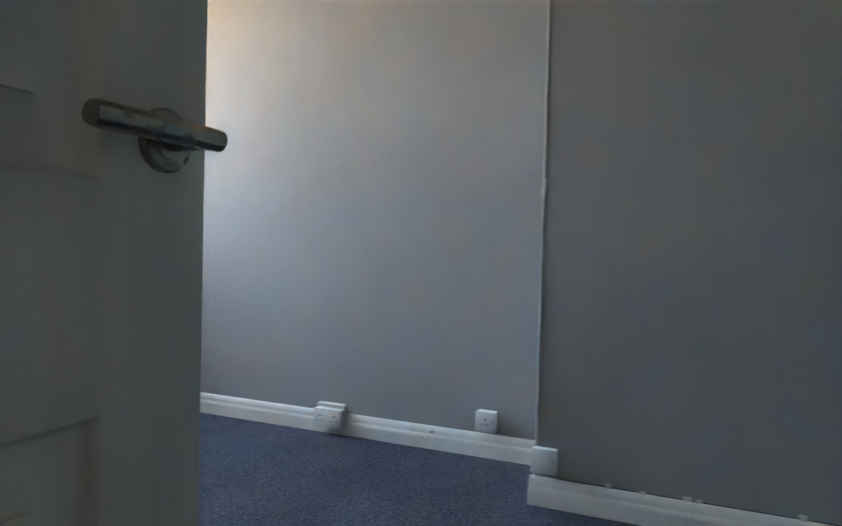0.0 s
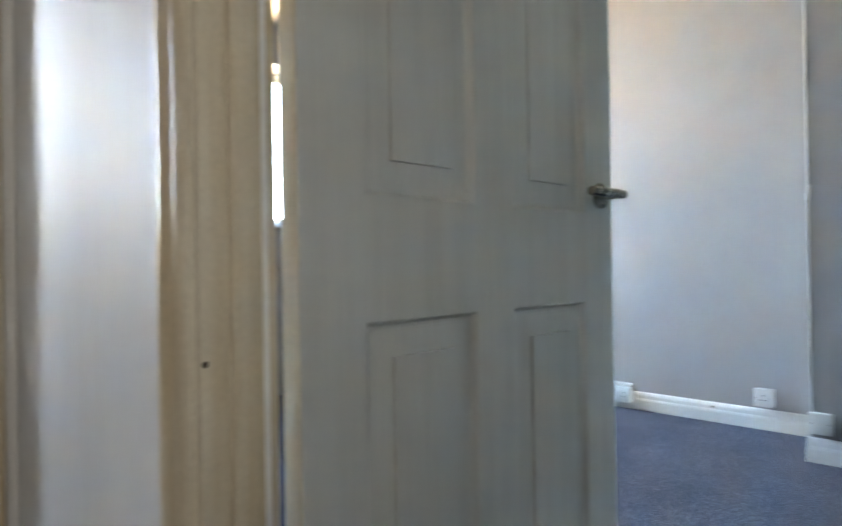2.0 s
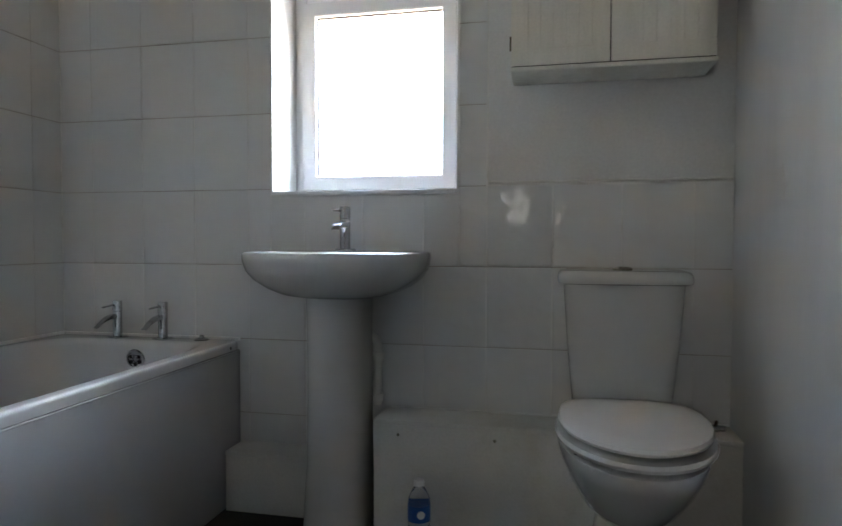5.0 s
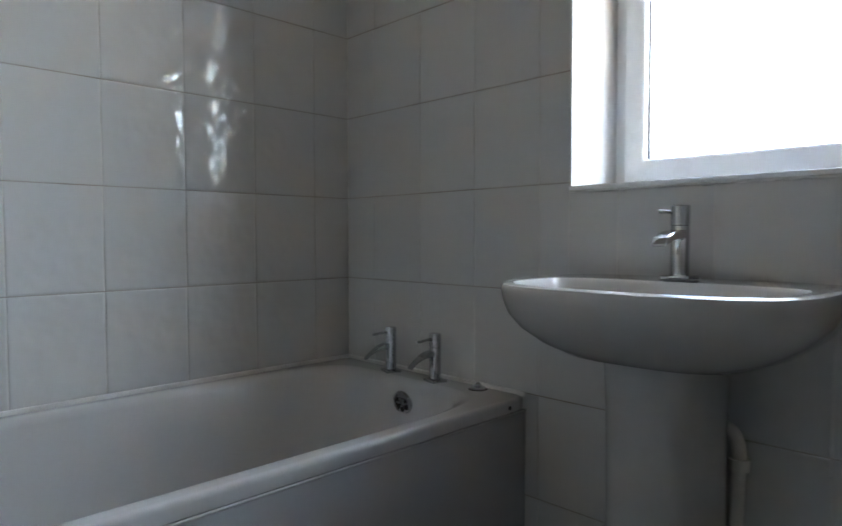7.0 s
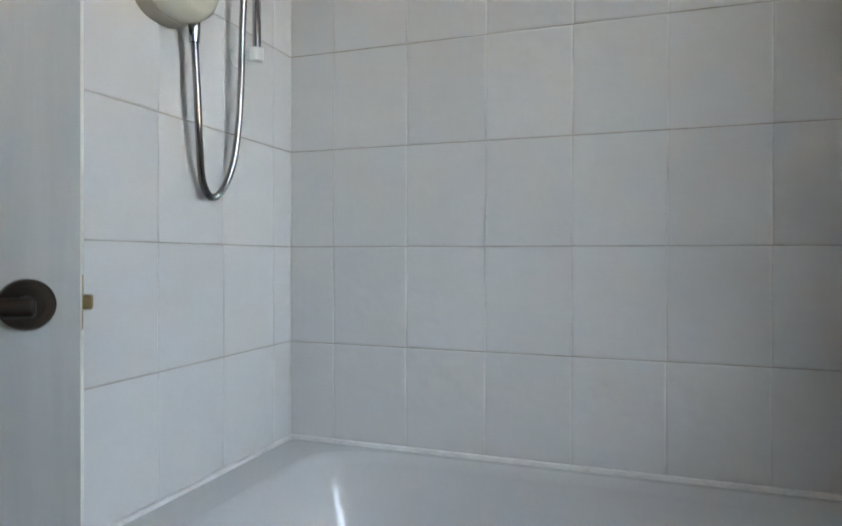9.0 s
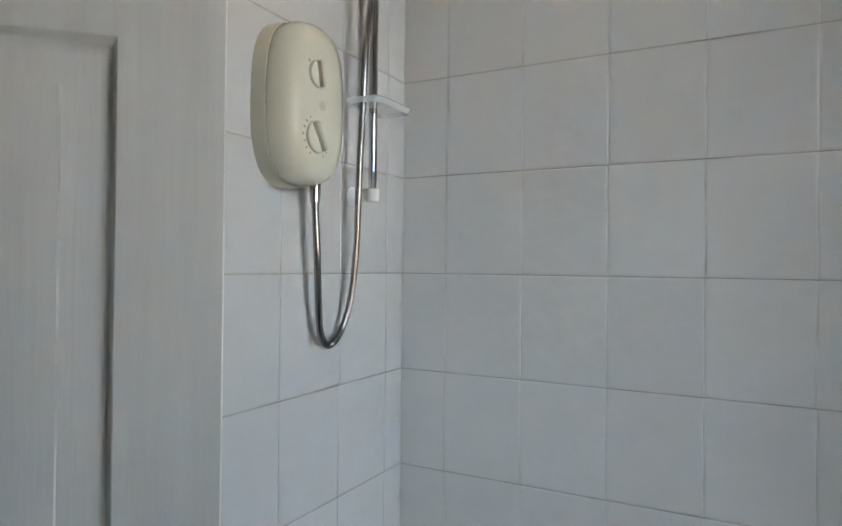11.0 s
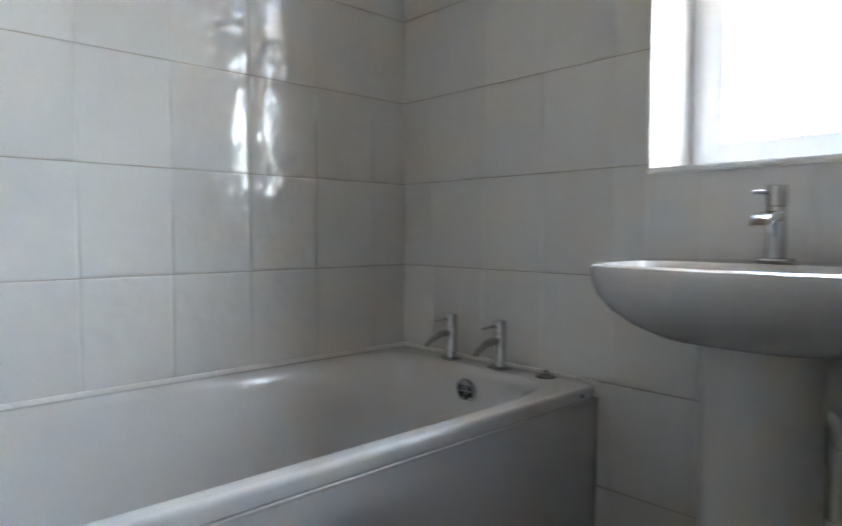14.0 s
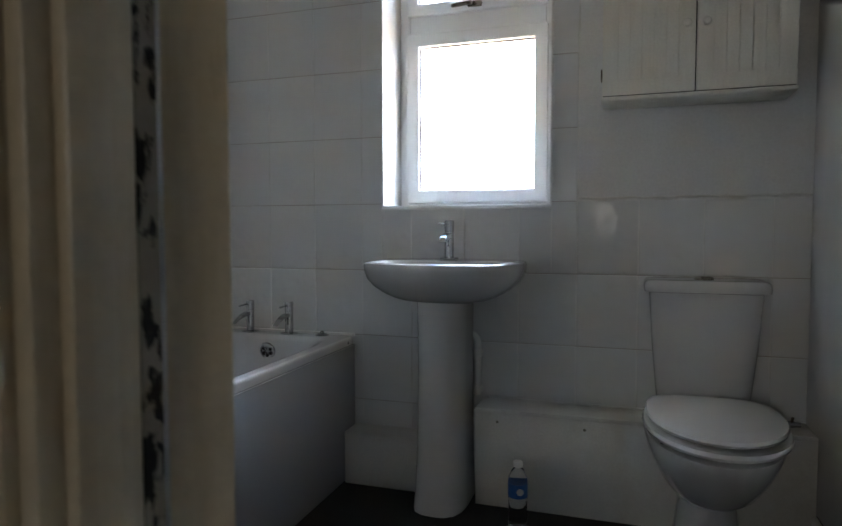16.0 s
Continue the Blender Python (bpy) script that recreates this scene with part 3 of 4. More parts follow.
# ---- bath ----
def superoval(cx, cy, rx, ry, z, n=4.0, seg=64):
    out = []
    for k in range(seg):
        a = 2 * math.pi * k / seg
        c, s = math.cos(a), math.sin(a)
        out.append((cx + rx * math.copysign(abs(c) ** (2 / n), c), cy + ry * math.copysign(abs(s) ** (2 / n), s), z))
    return out


BATH = thing("bath", pose(0, 0, 0), "white acrylic bath with a moulded side panel", "bath")
BX, BY0, BZ = 0.695, -1.655, 0.536
RIM = ((0.003, 0.032, 40), (0.0005, 0.0295, 40), (0.0, 0.0105, 40), (0.0014, 0.0058, 39), (0.0036, 0.0024, 38), (0.0072, 0.0006, 36), (0.012, 0.0, 34))
rings = [superoval(BX / 2 + 0.001, BY0 / 2, BX / 2 - d, -BY0 / 2 - 0.001 - d * 0.3, BZ - h, n) for d, h, n in RIM]
rings += [
         superoval(BX / 2 + 0.001, BY0 / 2, BX / 2 - 0.015, -BY0 / 2 - 0.006, BZ, 34),
         superoval(0.345, -0.808, 0.3155, 0.7345, BZ, 7.2),
         superoval(0.345, -0.808, 0.313, 0.732, BZ - 0.0004, 7),
         superoval(0.345, -0.809, 0.303, 0.720, BZ - 0.005, 6.5),
         superoval(0.345, -0.810, 0.292, 0.709, BZ - 0.020, 6),
         superoval(0.345, -0.800, 0.268, 0.675, BZ - 0.14, 5.5),
         superoval(0.345, -0.79, 0.242, 0.61, BZ - 0.28, 5),
         superoval(0.345, -0.77, 0.222, 0.57, BZ - 0.36, 4.5),
         superoval(0.345, -0.76, 0.17, 0.49, BZ - 0.395, 4),
         superoval(0.345, -0.76, 0.05, 0.2, BZ - 0.40, 3)]
part("tub", loft(bmesh.new(), rings, False, True), ACRYLIC, BATH, "glossy white acrylic tub")
bm = rounded(0.672, 0.6948, BY0 + 0.004, -0.006, 0.002, BZ - 0.0373, 0.002)
part("side_panel", bm, PANEL, BATH, "plain white plastic bath panel")
part("panel_bead", rounded(0.655, 0.6972, BY0 + 0.004, -0.006, BZ - 0.0371, BZ - 0.0322, 0.0018, 3), ACRYLIC, BATH, "thin white bead under the rim")
part("end_upstand", rounded(0.60, 0.667, -0.03, -0.004, 0.0, BZ - 0.05, 0.003), PANEL, BATH)
OV = part("overflow", moved(merged(lathe([(0.0001, 0.0), (0.033, 0.0), (0.034, -0.003), (0.032, -0.008), (0.026, -0.0095), (0.0245, -0.006), (0.0001, -0.006)], 32, "Y"),
     *[moved(lathe([(0.0001, -0.006), (0.0055, -0.006), (0.004, -0.009), (0.0001, -0.009)], 10, "Y"), pose(0.012 * math.cos(a), 0, 0.012 * math.sin(a))) for a in [math.pi / 3 * k for k in range(6)]]), pose(0.375, -0.1095, 0.478, 10, 0, 0)), CHROME, BATH, "chrome overflow cover with six holes")
for k in range(6):
    a = math.pi / 3 * k + math.pi / 6
    part("hole", moved(lathe([(0.0001, -0.0062), (0.0074, -0.0062), (0.007, -0.0076), (0.0001, -0.0076)], 12, "Y"), pose(0.375 + 0.0165 * math.cos(a), -0.1095, 0.478 + 0.0165 * math.sin(a), 10, 0, 0)), DARK, OV)
part("knob_ring", moved(lathe([(0.0001, 0.0003), (0.0245, 0.0003), (0.0235, 0.002), (0.0001, 0.002)], 28), pose(0.572, -0.039, BZ)), RUBBER, BATH, "dark ring under the plug holder")
part("pop_up_knob", moved(lathe([(0.0001, 0.0), (0.021, 0.0), (0.021, 0.003), (0.016, 0.006), (0.0085, 0.007), (0.0075, 0.013), (0.005, 0.016), (0.0001, 0.0165)], 28), pose(0.572, -0.039, BZ + 0.0015)), CHROME, BATH, "small chrome plug holder")
part("sealant", merged(rounded(0.0, 0.012, BY0 + 0.001, -0.001, BZ - 0.004, BZ + 0.010, 0.004), rounded(0.0, BX, -0.012, -0.0005, BZ - 0.004, BZ + 0.009, 0.004), rounded(0.0, BX, BY0 + 0.0005, BY0 + 0.012, BZ - 0.004, BZ + 0.009, 0.004)), SEALANT, BATH, "white silicone sealant bead")
part("hole", moved(lathe([(0.0001, 0.0), (0.005, 0.0), (0.005, 0.0012), (0.0001, 0.0012)], 12, "X"), pose(0.6952, -0.07, BZ - 0.018)), DARK, BATH)


def pillar_tap(name, m, label, group=""):
    """Square-footed pillar tap with a curved flat spout and a pin lever."""
    root = thing(name, m @ Matrix.Diagonal((1.05, 0.88, 0.94, 1.0)), label, "tap", group)
    part("base", rounded(-0.025, 0.025, -0.025, 0.025, 0.0, 0.008, 0.002), CHROME, root)
    part("body", lathe([(0.0001, 0.007), (0.0165, 0.007), (0.0165, 0.094), (0.0155, 0.0955), (0.0155, 0.097), (0.017, 0.098), (0.017, 0.133), (0.0155, 0.136), (0.0001, 0.136)], 28), CHROME, root)
    rings = []
    for k in range(9):
        u = k / 8
        yy = -0.010 - 0.075 * u
        zz = 0.080 - 0.034 * u ** 2.2
        th, wd = 0.008 - 0.002 * u, 0.0125 + 0.001 * u
        tilt = -0.9 * u
        rings.append([(sx * wd, yy + sz * th * math.sin(-tilt), zz + sz * th * math.cos(tilt)) for sx, sz in ((-1, -1), (1, -1), (1, 1), (-1, 1))])
    bm = loft(bmesh.new(), rings)
    bmesh.ops.bevel(bm, geom=bm.edges[:], offset=0.0012, segments=1, affect="EDGES")
    part("spout", bm, CHROME, root)
    part("lever", tube([(0, -0.010, 0.122), (0, -0.045, 0.117), (0, -0.062, 0.115)], 0.0038, 10), CHROME, root)
    return root


pillar_tap("bath_tap", pose(0.262, -0.054, BZ, 0, 0, -20), "chrome bath pillar tap on the bath rim", "bath taps")
pillar_tap("bath_tap", pose(0.437, -0.054, BZ, 0, 0, -14), "chrome bath pillar tap on the bath rim", "bath taps")


# ---- basin ----
BAS = thing("wash_basin", pose(BASIN_X, 0, 0), "white ceramic pedestal wash basin", "basin")


def basin_ring(w, d, z, y0=-0.003, seg=48, n=3.1):
    """A D-shaped outline: straight at the wall, round in front."""
    out = []
    w, d = w * 0.966, d * 0.945
    for k in range(seg):
        a = 2 * math.pi * k / seg
        c, s = math.cos(a), math.sin(a)
        x = w / 2 * math.copysign(abs(c) ** (2 / n), c)
        y = d * 0.42 * math.copysign(abs(s) ** (2 / 5.0), s) if s > 0 else d * 0.58 * -abs(s) ** (2 / n)
        out.append((x, y0 - d * 0.42 + y, z))
    return out


RZ = 0.838
rings = [basin_ring(0.185, 0.186, 0.702, -0.06), basin_ring(0.240, 0.240, 0.7035, -0.04), basin_ring(0.335, 0.318, 0.715, -0.02), basin_ring(0.420, 0.370, 0.734), basin_ring(0.486, 0.400, 0.759),
         basin_ring(0.524, 0.418, 0.784), basin_ring(0.540, 0.426, 0.810), basin_ring(0.543, 0.428, 0.826), basin_ring(0.538, 0.425, RZ - 0.003), basin_ring(0.526, 0.418, RZ + 0.0005)]
inner = [(0.47, 0.27, RZ - 0.001, -0.13), (0.455, 0.26, RZ - 0.008, -0.135), (0.43, 0.245, RZ - 0.04, -0.14), (0.40, 0.21, RZ - 0.085, -0.15), (0.28, 0.15, RZ - 0.114, -0.17), (0.08, 0.05, RZ - 0.12, -0.21)]
rings += [basin_ring(w, d, z, y) for w, d, z, y in inner]
part("bowl", loft(bmesh.new(), rings), CERAMIC, BAS)
rings = [[(px * w * 0.43, -0.05 - dd * q, z) for px, q in [(-1, 0), (-1, 0.45), (-0.93, 0.72), (-0.72, 0.9), (-0.4, 0.985), (0, 1.0), (0.4, 0.985), (0.72, 0.9), (0.93, 0.72), (1, 0.45), (1, 0)]]
         for z, w, dd in ((0.0, 0.215, 0.235), (0.06, 0.208, 0.225), (0.2, 0.196, 0.208), (0.45, 0.19, 0.202), (0.62, 0.192, 0.205), (0.704, 0.198, 0.21))]
bm = bmesh.new()
loft(bm, [[(x, y, z) for x, y, z in r] for r in rings], True, True)
part("pedestal", moved(bm, pose(PED_DX, 0, 0)), CERAMIC, BAS)
part("joint_line", moved(lathe([(0.0001, 0.0), (0.094, 0.0), (0.094, 0.004), (0.0001, 0.004)], 40), pose(PED_DX, -0.155, 0.7)), SEALANT, BAS)
part("overflow_slot", rounded(-0.016, 0.016, -0.138, -0.134, RZ - 0.034, RZ - 0.026, 0.002, 1), DARK, BAS)
wt = part("waste_pipe", tube(spline([(0.045, -0.046, 0.572), (0.066, -0.042, 0.566), (0.078, -0.038, 0.545), (0.080, -0.034, 0.51), (0.077, -0.032, 0.46), (0.075, -0.032, 0.352)], 8), 0.0125, 14), PIPE, BAS, "off-white plastic waste pipe")
for z in (0.505, 0.375):
    part("nut", moved(lathe([(0.0001, -0.011), (0.0185, -0.011), (0.019, 0.011), (0.0001, 0.011)], 10), pose(0.080 if z > 0.5 else 0.076, -0.034 if z > 0.5 else -0.032, z)), PIPE, wt)

TP = thing("basin_tap", pose(BASIN_X - 0.017, -0.075, RZ + 0.001), "chrome mono basin mixer tap on the basin ledge", "tap")
part("base", rounded(-0.027, 0.027, -0.025, 0.025, 0.0, 0.007, 0.002), CHROME, TP)
part("body", lathe([(0.0001, 0.006), (0.0165, 0.006), (0.0165, 0.096), (0.0155, 0.0975), (0.0155, 0.099), (0.017, 0.100), (0.017, 0.134), (0.0155, 0.137), (0.0001, 0.137)], 28), CHROME, TP)
rings = []
for k in range(9):
    u = k / 8
    yy, zz = -0.008 - 0.080 * u, 0.083 - 0.014 * u ** 2.4
    rings.append([(sx * 0.0135, yy + sz * 0.006 * math.sin(0.5 * u), zz + sz * (0.0085 - 0.001 * u)) for sx, sz in ((-1, -1), (1, -1), (1, 1), (-1, 1))])
bm = loft(bmesh.new(), rings)
bmesh.ops.bevel(bm, geom=bm.edges[:], offset=0.0012, segments=1, affect="EDGES")
part("spout", bm, CHROME, TP)
part("lever", tube([(-0.008, 0, 0.124), (-0.036, -0.012, 0.126)], 0.0035, 10), CHROME, TP)


# ---- toilet ----
WC = thing("toilet", pose(WC_X, 0, 0), "white close-coupled ceramic toilet with its seat closed", "toilet")


def sq_ring(w, y0, y1, z, n=7.0, seg=40):
    return superoval(0, (y0 + y1) / 2, w / 2, (y1 - y0) / 2, z, n, seg)


part("cistern", loft(bmesh.new(), [sq_ring(0.255, -0.150, -0.015, 0.40, 4.5), sq_ring(0.270, -0.160, -0.012, 0.42, 4.5), sq_ring(0.300, -0.172, -0.012, 0.58, 5), sq_ring(0.322, -0.18, -0.012, 0.752, 6)]), CERAMIC, WC)
lid = part("cistern_lid", loft(bmesh.new(), [sq_ring(0.332, -0.186, -0.01, 0.751), sq_ring(0.350, -0.195, -0.008, 0.754), sq_ring(0.355, -0.198, -0.008, 0.762), sq_ring(0.355, -0.198, -0.008, 0.772), sq_ring(0.350, -0.194, -0.01, 0.781), sq_ring(0.340, -0.187, -0.016, 0.7868), sq_ring(0.325, -0.178, -0.024, 0.789), sq_ring(0.2, -0.13, -0.07, 0.7895)]), CERAMIC, WC)
part("flush_button", moved(lathe([(0.0001, 0.0), (0.028, 0.0), (0.028, 0.005), (0.021, 0.009), (0.006, 0.0105), (0.0001, 0.0105)], 28), pose(0, -0.1, 0.7885)), STEEL, lid, "chrome flush button")


def egg(w, y0, y1, z, seg=48):
    """An egg outline, square behind and round in front (front is -y)."""
    cy = y0 + (y1 - y0) * 0.58
    out = []
    for k in range(seg):
        a = 2 * math.pi * k / seg
        c, s = math.cos(a), math.sin(a)
        if s >= 0:
            out.append((w / 2 * math.copysign(abs(c) ** 0.62, c), cy + (y1 - cy) * abs(s) ** 0.62, z))
        else:
            out.append((w / 2 * c, cy + (cy - y0) * s, z))
    return out


part("bowl", loft(bmesh.new(), [egg(0.192, -0.425, -0.17, 0.0), egg(0.190, -0.422, -0.17, 0.02), egg(0.172, -0.40, -0.18, 0.08), egg(0.158, -0.385, -0.185, 0.15), egg(0.155, -0.385, -0.185, 0.178), egg(0.168, -0.41, -0.18, 0.19), egg(0.205, -0.462, -0.165, 0.212), egg(0.25, -0.518, -0.15, 0.245),
     egg(0.298, -0.572, -0.13, 0.295), egg(0.337, -0.612, -0.12, 0.345), egg(0.352, -0.628, -0.115, 0.375), egg(0.354, -0.63, -0.115, 0.388), egg(0.345, -0.622, -0.118, 0.392), egg(0.25, -0.53, -0.2, 0.392)]), CERAMIC, WC)
seat = part("seat", loft(bmesh.new(), [egg(0.340, -0.628, -0.205, 0.401), egg(0.358, -0.645, -0.197, 0.4035), egg(0.363, -0.648, -0.196, 0.411), egg(0.356, -0.643, -0.199, 0.419), egg(0.2, -0.5, -0.25, 0.4195)]), SEAT, WC, "white plastic toilet seat")
seat.location.z = 0.004
seat_lid = part("seat_lid", loft(bmesh.new(), [egg(0.326, -0.614, -0.205, 0.429), egg(0.343, -0.630, -0.20, 0.431), egg(0.347, -0.634, -0.199, 0.438), egg(0.340, -0.628, -0.203, 0.4445), egg(0.318, -0.606, -0.214, 0.4475), egg(0.28, -0.56, -0.24, 0.449), egg(0.1, -0.45, -0.33, 0.450)]), SEAT, WC, "white plastic toilet lid, closed")
seat_lid.location.z = 0.005
for x in (-0.075, 0.075):
    part("seat_hinge", moved(lathe([(0.0001, -0.02), (0.011, -0.02), (0.011, 0.02), (0.0001, 0.02)], 16, "X"), pose(x, -0.195, 0.417)), CHROME, WC)
for x in (-0.13, 0.13):
    part("buffer", rounded(x - 0.01, x + 0.01, -0.51, -0.49, 0.391, 0.403, 0.002, 1), RUBBER, WC)

VALVE = thing("isolating_valve", pose(2.165, -0.075, 0.339), "small chrome and brass water valve on the boxing", "valve")
part("body", moved(lathe([(0.0001, -0.03), (0.008, -0.03), (0.008, -0.012), (0.011, -0.012), (0.011, 0.012), (0.008, 0.012), (0.008, 0.03), (0.0001, 0.03)], 12, "X"), pose(0, 0, 0.011)), CHROME, VALVE)
part("elbow", tube(spline([(-0.03, 0, 0.011), (-0.055, 0.005, 0.013), (-0.065, 0.01, 0.03), (-0.066, 0.012, 0.05)], 5), 0.007, 10), CHROME, VALVE)
part("lever", moved(rounded(-0.004, 0.004, -0.003, 0.003, 0.0, 0.018, 0.001, 1), pose(0.004, -0.004, 0.018, 20, 0, 25)), BRONZE, VALVE)


# ---- boxing ----
BOX = thing("pipe_boxing", pose(0, 0, 0), "white painted plywood pipe boxing along the wall", "boxing")
part("front_board", rounded(1.203, 2.226, -0.142, -0.124, 0.0, 0.321, 0.002), BOXING, BOX)
part("top_board", rounded(1.203, 2.226, -0.146, -0.002, 0.3215, 0.337, 0.003), BOXING, BOX)
part("end_board", rounded(1.203, 1.219, -0.1235, -0.002, 0.0, 0.321, 0.002), BOXING, BOX)
for x in (1.278, 1.565, 1.77):
    part("screw", moved(lathe([(0.0001, 0.0), (0.005, 0.0), (0.004, -0.0015), (0.0001, -0.0015)], 12, "Y"), pose(x, -0.1422, 0.293)), MARK, BOX, "rusty screw head")
part("sealant", rounded(1.22, 2.226, -0.0075, -0.0005, 0.3372, 0.343, 0.002, 1), SEALANT, BOX, "grubby sealant bead along the tiles")
BOX2 = thing("pipe_boxing", pose(0, 0, 0), "low white boxing between bath and basin pedestal", "boxing")
part("front_board", rounded(0.70, 1.0, -0.116, -0.10, 0.0, 0.180, 0.002), BOXING, BOX2)
part("top_board", rounded(0.70, 1.0, -0.12, -0.002, 0.1805, 0.195, 0.003), BOXING, BOX2)


# ---- cabinet ----
CX0, CX1, CZ0, CZ1, CY = 1.606, 2.140, 1.357, 1.768, -0.156
CAB = thing("wall_cabinet", pose(0, 0, 0), "cream painted two-door bathroom wall cabinet with beadboard doors", "cabinet")
cx0, cx1, cy0, cz0, cz1 = CX0 + 0.004, CX1 - 0.004, CY + 0.019, CZ0 - 0.0028, CZ1 + 0.004
part("carcass", merged(rounded(cx0, cx0 + 0.012, cy0, 0.0008, cz0, cz1, 0.001, 1), rounded(cx1 - 0.012, cx1, cy0, 0.0008, cz0, cz1, 0.001, 1), rounded(cx0 + 0.0122, cx1 - 0.0122, cy0, 0.0008, cz0, cz0 + 0.012, 0.001, 1),
     rounded(cx0 + 0.0122, cx1 - 0.0122, cy0, 0.0008, cz1 - 0.012, cz1, 0.001, 1), rounded(cx0 + 0.0122, cx1 - 0.0122, -0.004, 0.0006, cz0 + 0.0122, cz1 - 0.0122, 0.001, 1)), CABINET, CAB)
part("top_board", rounded(CX0 - 0.001, CX1 + 0.001, CY + 0.012, 0.0006, CZ1 + 0.0045, CZ1 + 0.013, 0.002), CABINET, CAB)
mid = (CX0 + CX1) / 2


for x0, x1, kx, hx in ((CX0, mid - 0.002, mid - 0.026, CX0), (mid + 0.002, CX1, mid + 0.026, CX1)):
    fr = 0.046
    d = part("door", bar_frame(x0, x1, CZ0, CZ1, fr, CY, CY + 0.017, 0.0015), CABINET, CAB)
    w = (x1 - x0 - 2 * fr) / 5
    for k in range(5):
        part("board", rounded(x0 + fr + k * w + 0.0003, x0 + fr + (k + 1) * w - 0.0003, CY + 0.0045, CY + 0.014, CZ0 + fr, CZ1 - fr, 0.0009, 1), CABINET, d)
    part("knob", moved(lathe([(0.0001, 0.0), (0.007, 0.0), (0.006, -0.010), (0.011, -0.015), (0.0125, -0.021), (0.009, -0.026), (0.0001, -0.027)], 18, "Y"), pose(kx, CY, 1.552)), CABINET, d, "small round cream knob")
    for z in (1.42, 1.705):
        part("hinge", rounded(hx - 0.005 if hx == CX0 else hx - 0.004, hx + 0.0006, CY + 0.002, CY + 0.006, z - 0.02, z + 0.02, 0.0008, 1), BRONZE, d)
# near-black strips put the shade of the door gaps into colour
part("gap_shade_strip", rounded(mid - 0.0018, mid + 0.0018, CY + 0.010, CY + 0.0185, CZ0 + 0.002, CZ1 - 0.002, 0.0003, 1), DARK, CAB, "near-black strip painted as the shade between the doors")
part("gap_shade_strip", rounded(CX0 + 0.002, CX1 - 0.002, CY + 0.003, CY + 0.0185, CZ1 + 0.0003, CZ1 + 0.0042, 0.0003, 1), DARK, CAB, "near-black strip painted as the shade over the doors")
part("gap_shade_strip", rounded(CX0 + 0.002, CX1 - 0.002, CY + 0.003, CY + 0.0185, CZ0 - 0.0029, CZ0 - 0.0003, 0.0003, 1), DARK, CAB, "near-black strip painted as the shade under the doors")
part("bottom_shelf", rounded(CX0 - 0.004, CX1 + 0.004, CY - 0.004, 0.0008, CZ0 - 0.0165, CZ0 - 0.003, 0.005, 3), CABINET, CAB, "rounded cream bottom shelf")


# ---- shower ----
SH = thing("electric_shower", pose(0.480, -1.655, 1.614), "cream oblong electric shower unit fixed to the tiles", "shower")


def pill(w, h, y, n=2.8):
    return [(p[0], y, p[1]) for p in superoval(0, 0, w / 2, h / 2, 0, n, 48)]


part("back_plate", loft(bmesh.new(), [pill(0.182, 0.312, 0.0), pill(0.182, 0.312, 0.03), pill(0.180, 0.309, 0.034)]), SHOWER_BACK, SH)
part("cover", loft(bmesh.new(), [pill(0.174, 0.303, 0.0335), pill(0.178, 0.307, 0.037), pill(0.176, 0.305, 0.06), pill(0.168, 0.296, 0.078), pill(0.148, 0.275, 0.091), pill(0.108, 0.23, 0.098), pill(0.04, 0.12, 0.0995)]), SHOWER, SH)


def dial(x, z, r, angle, ticks):
    root = part("dial", moved(lathe([(0.0001, 0.0), (r, 0.0), (r * 0.97, 0.006), (r * 0.9, 0.008), (0.0001, 0.009)], 32, "Y"), pose(x, 0.0955, z)), SHOWER, SH)
    part("pointer", moved(rounded(-r * 0.16, r * 0.16, 0.0, 0.013, -r * 0.92, r * 0.92, 0.002), pose(x, 0.1, z, 0, angle, 0)), SHOWER_BACK, root)
    for k in range(ticks):
        a = math.radians(-150 + 300 * k / (ticks - 1))
        part("mark", moved(rounded(-0.0012, 0.0012, 0.0, 0.0012, -0.0028, 0.0028, 0.0004, 1), pose(x + r * 1.22 * math.sin(a), 0.0975, z + r * 1.22 * math.cos(a), 0, math.degrees(a), 0)), MARK, root)


dial(0.020, 0.048, 0.026, 12, 4)
dial(0.020, -0.068, 0.031, 32, 16)
part("indicator", moved(merged(lathe([(0.0001, 0.0), (0.0095, 0.0), (0.0095, 0.003), (0.007, 0.0035), (0.0001, 0.002)], 20, "Y")), pose(0.006, 0.0975, -0.008)), SHOWER_BACK, SH)
part("badge", merged(rounded(-0.040, -0.021, 0.0925, 0.0945, 0.098, 0.104, 0.0005, 1)), MARK, SH, "dark maker's mark")
part("outlet", moved(lathe([(0.0001, -0.03), (0.010, -0.03), (0.0115, -0.004), (0.0115, 0.012), (0.0001, 0.012)], 16), pose(-0.046, 0.045, -0.152)), CHROME, SH)

HOSE = [(0.434, -1.61, 1.435), (0.428, -1.608, 1.34), (0.412, -1.615, 1.235), (0.386, -1.628, 1.165), (0.350, -1.634, 1.138), (0.316, -1.630, 1.160), (0.293, -1.620, 1.225), (0.286, -1.61, 1.34), (0.291, -1.60, 1.52), (0.295, -1.59, 1.66), (0.297, -1.583, 1.78), (0.288, -1.576, 1.89), (0.266, -1.57, 1.96)]
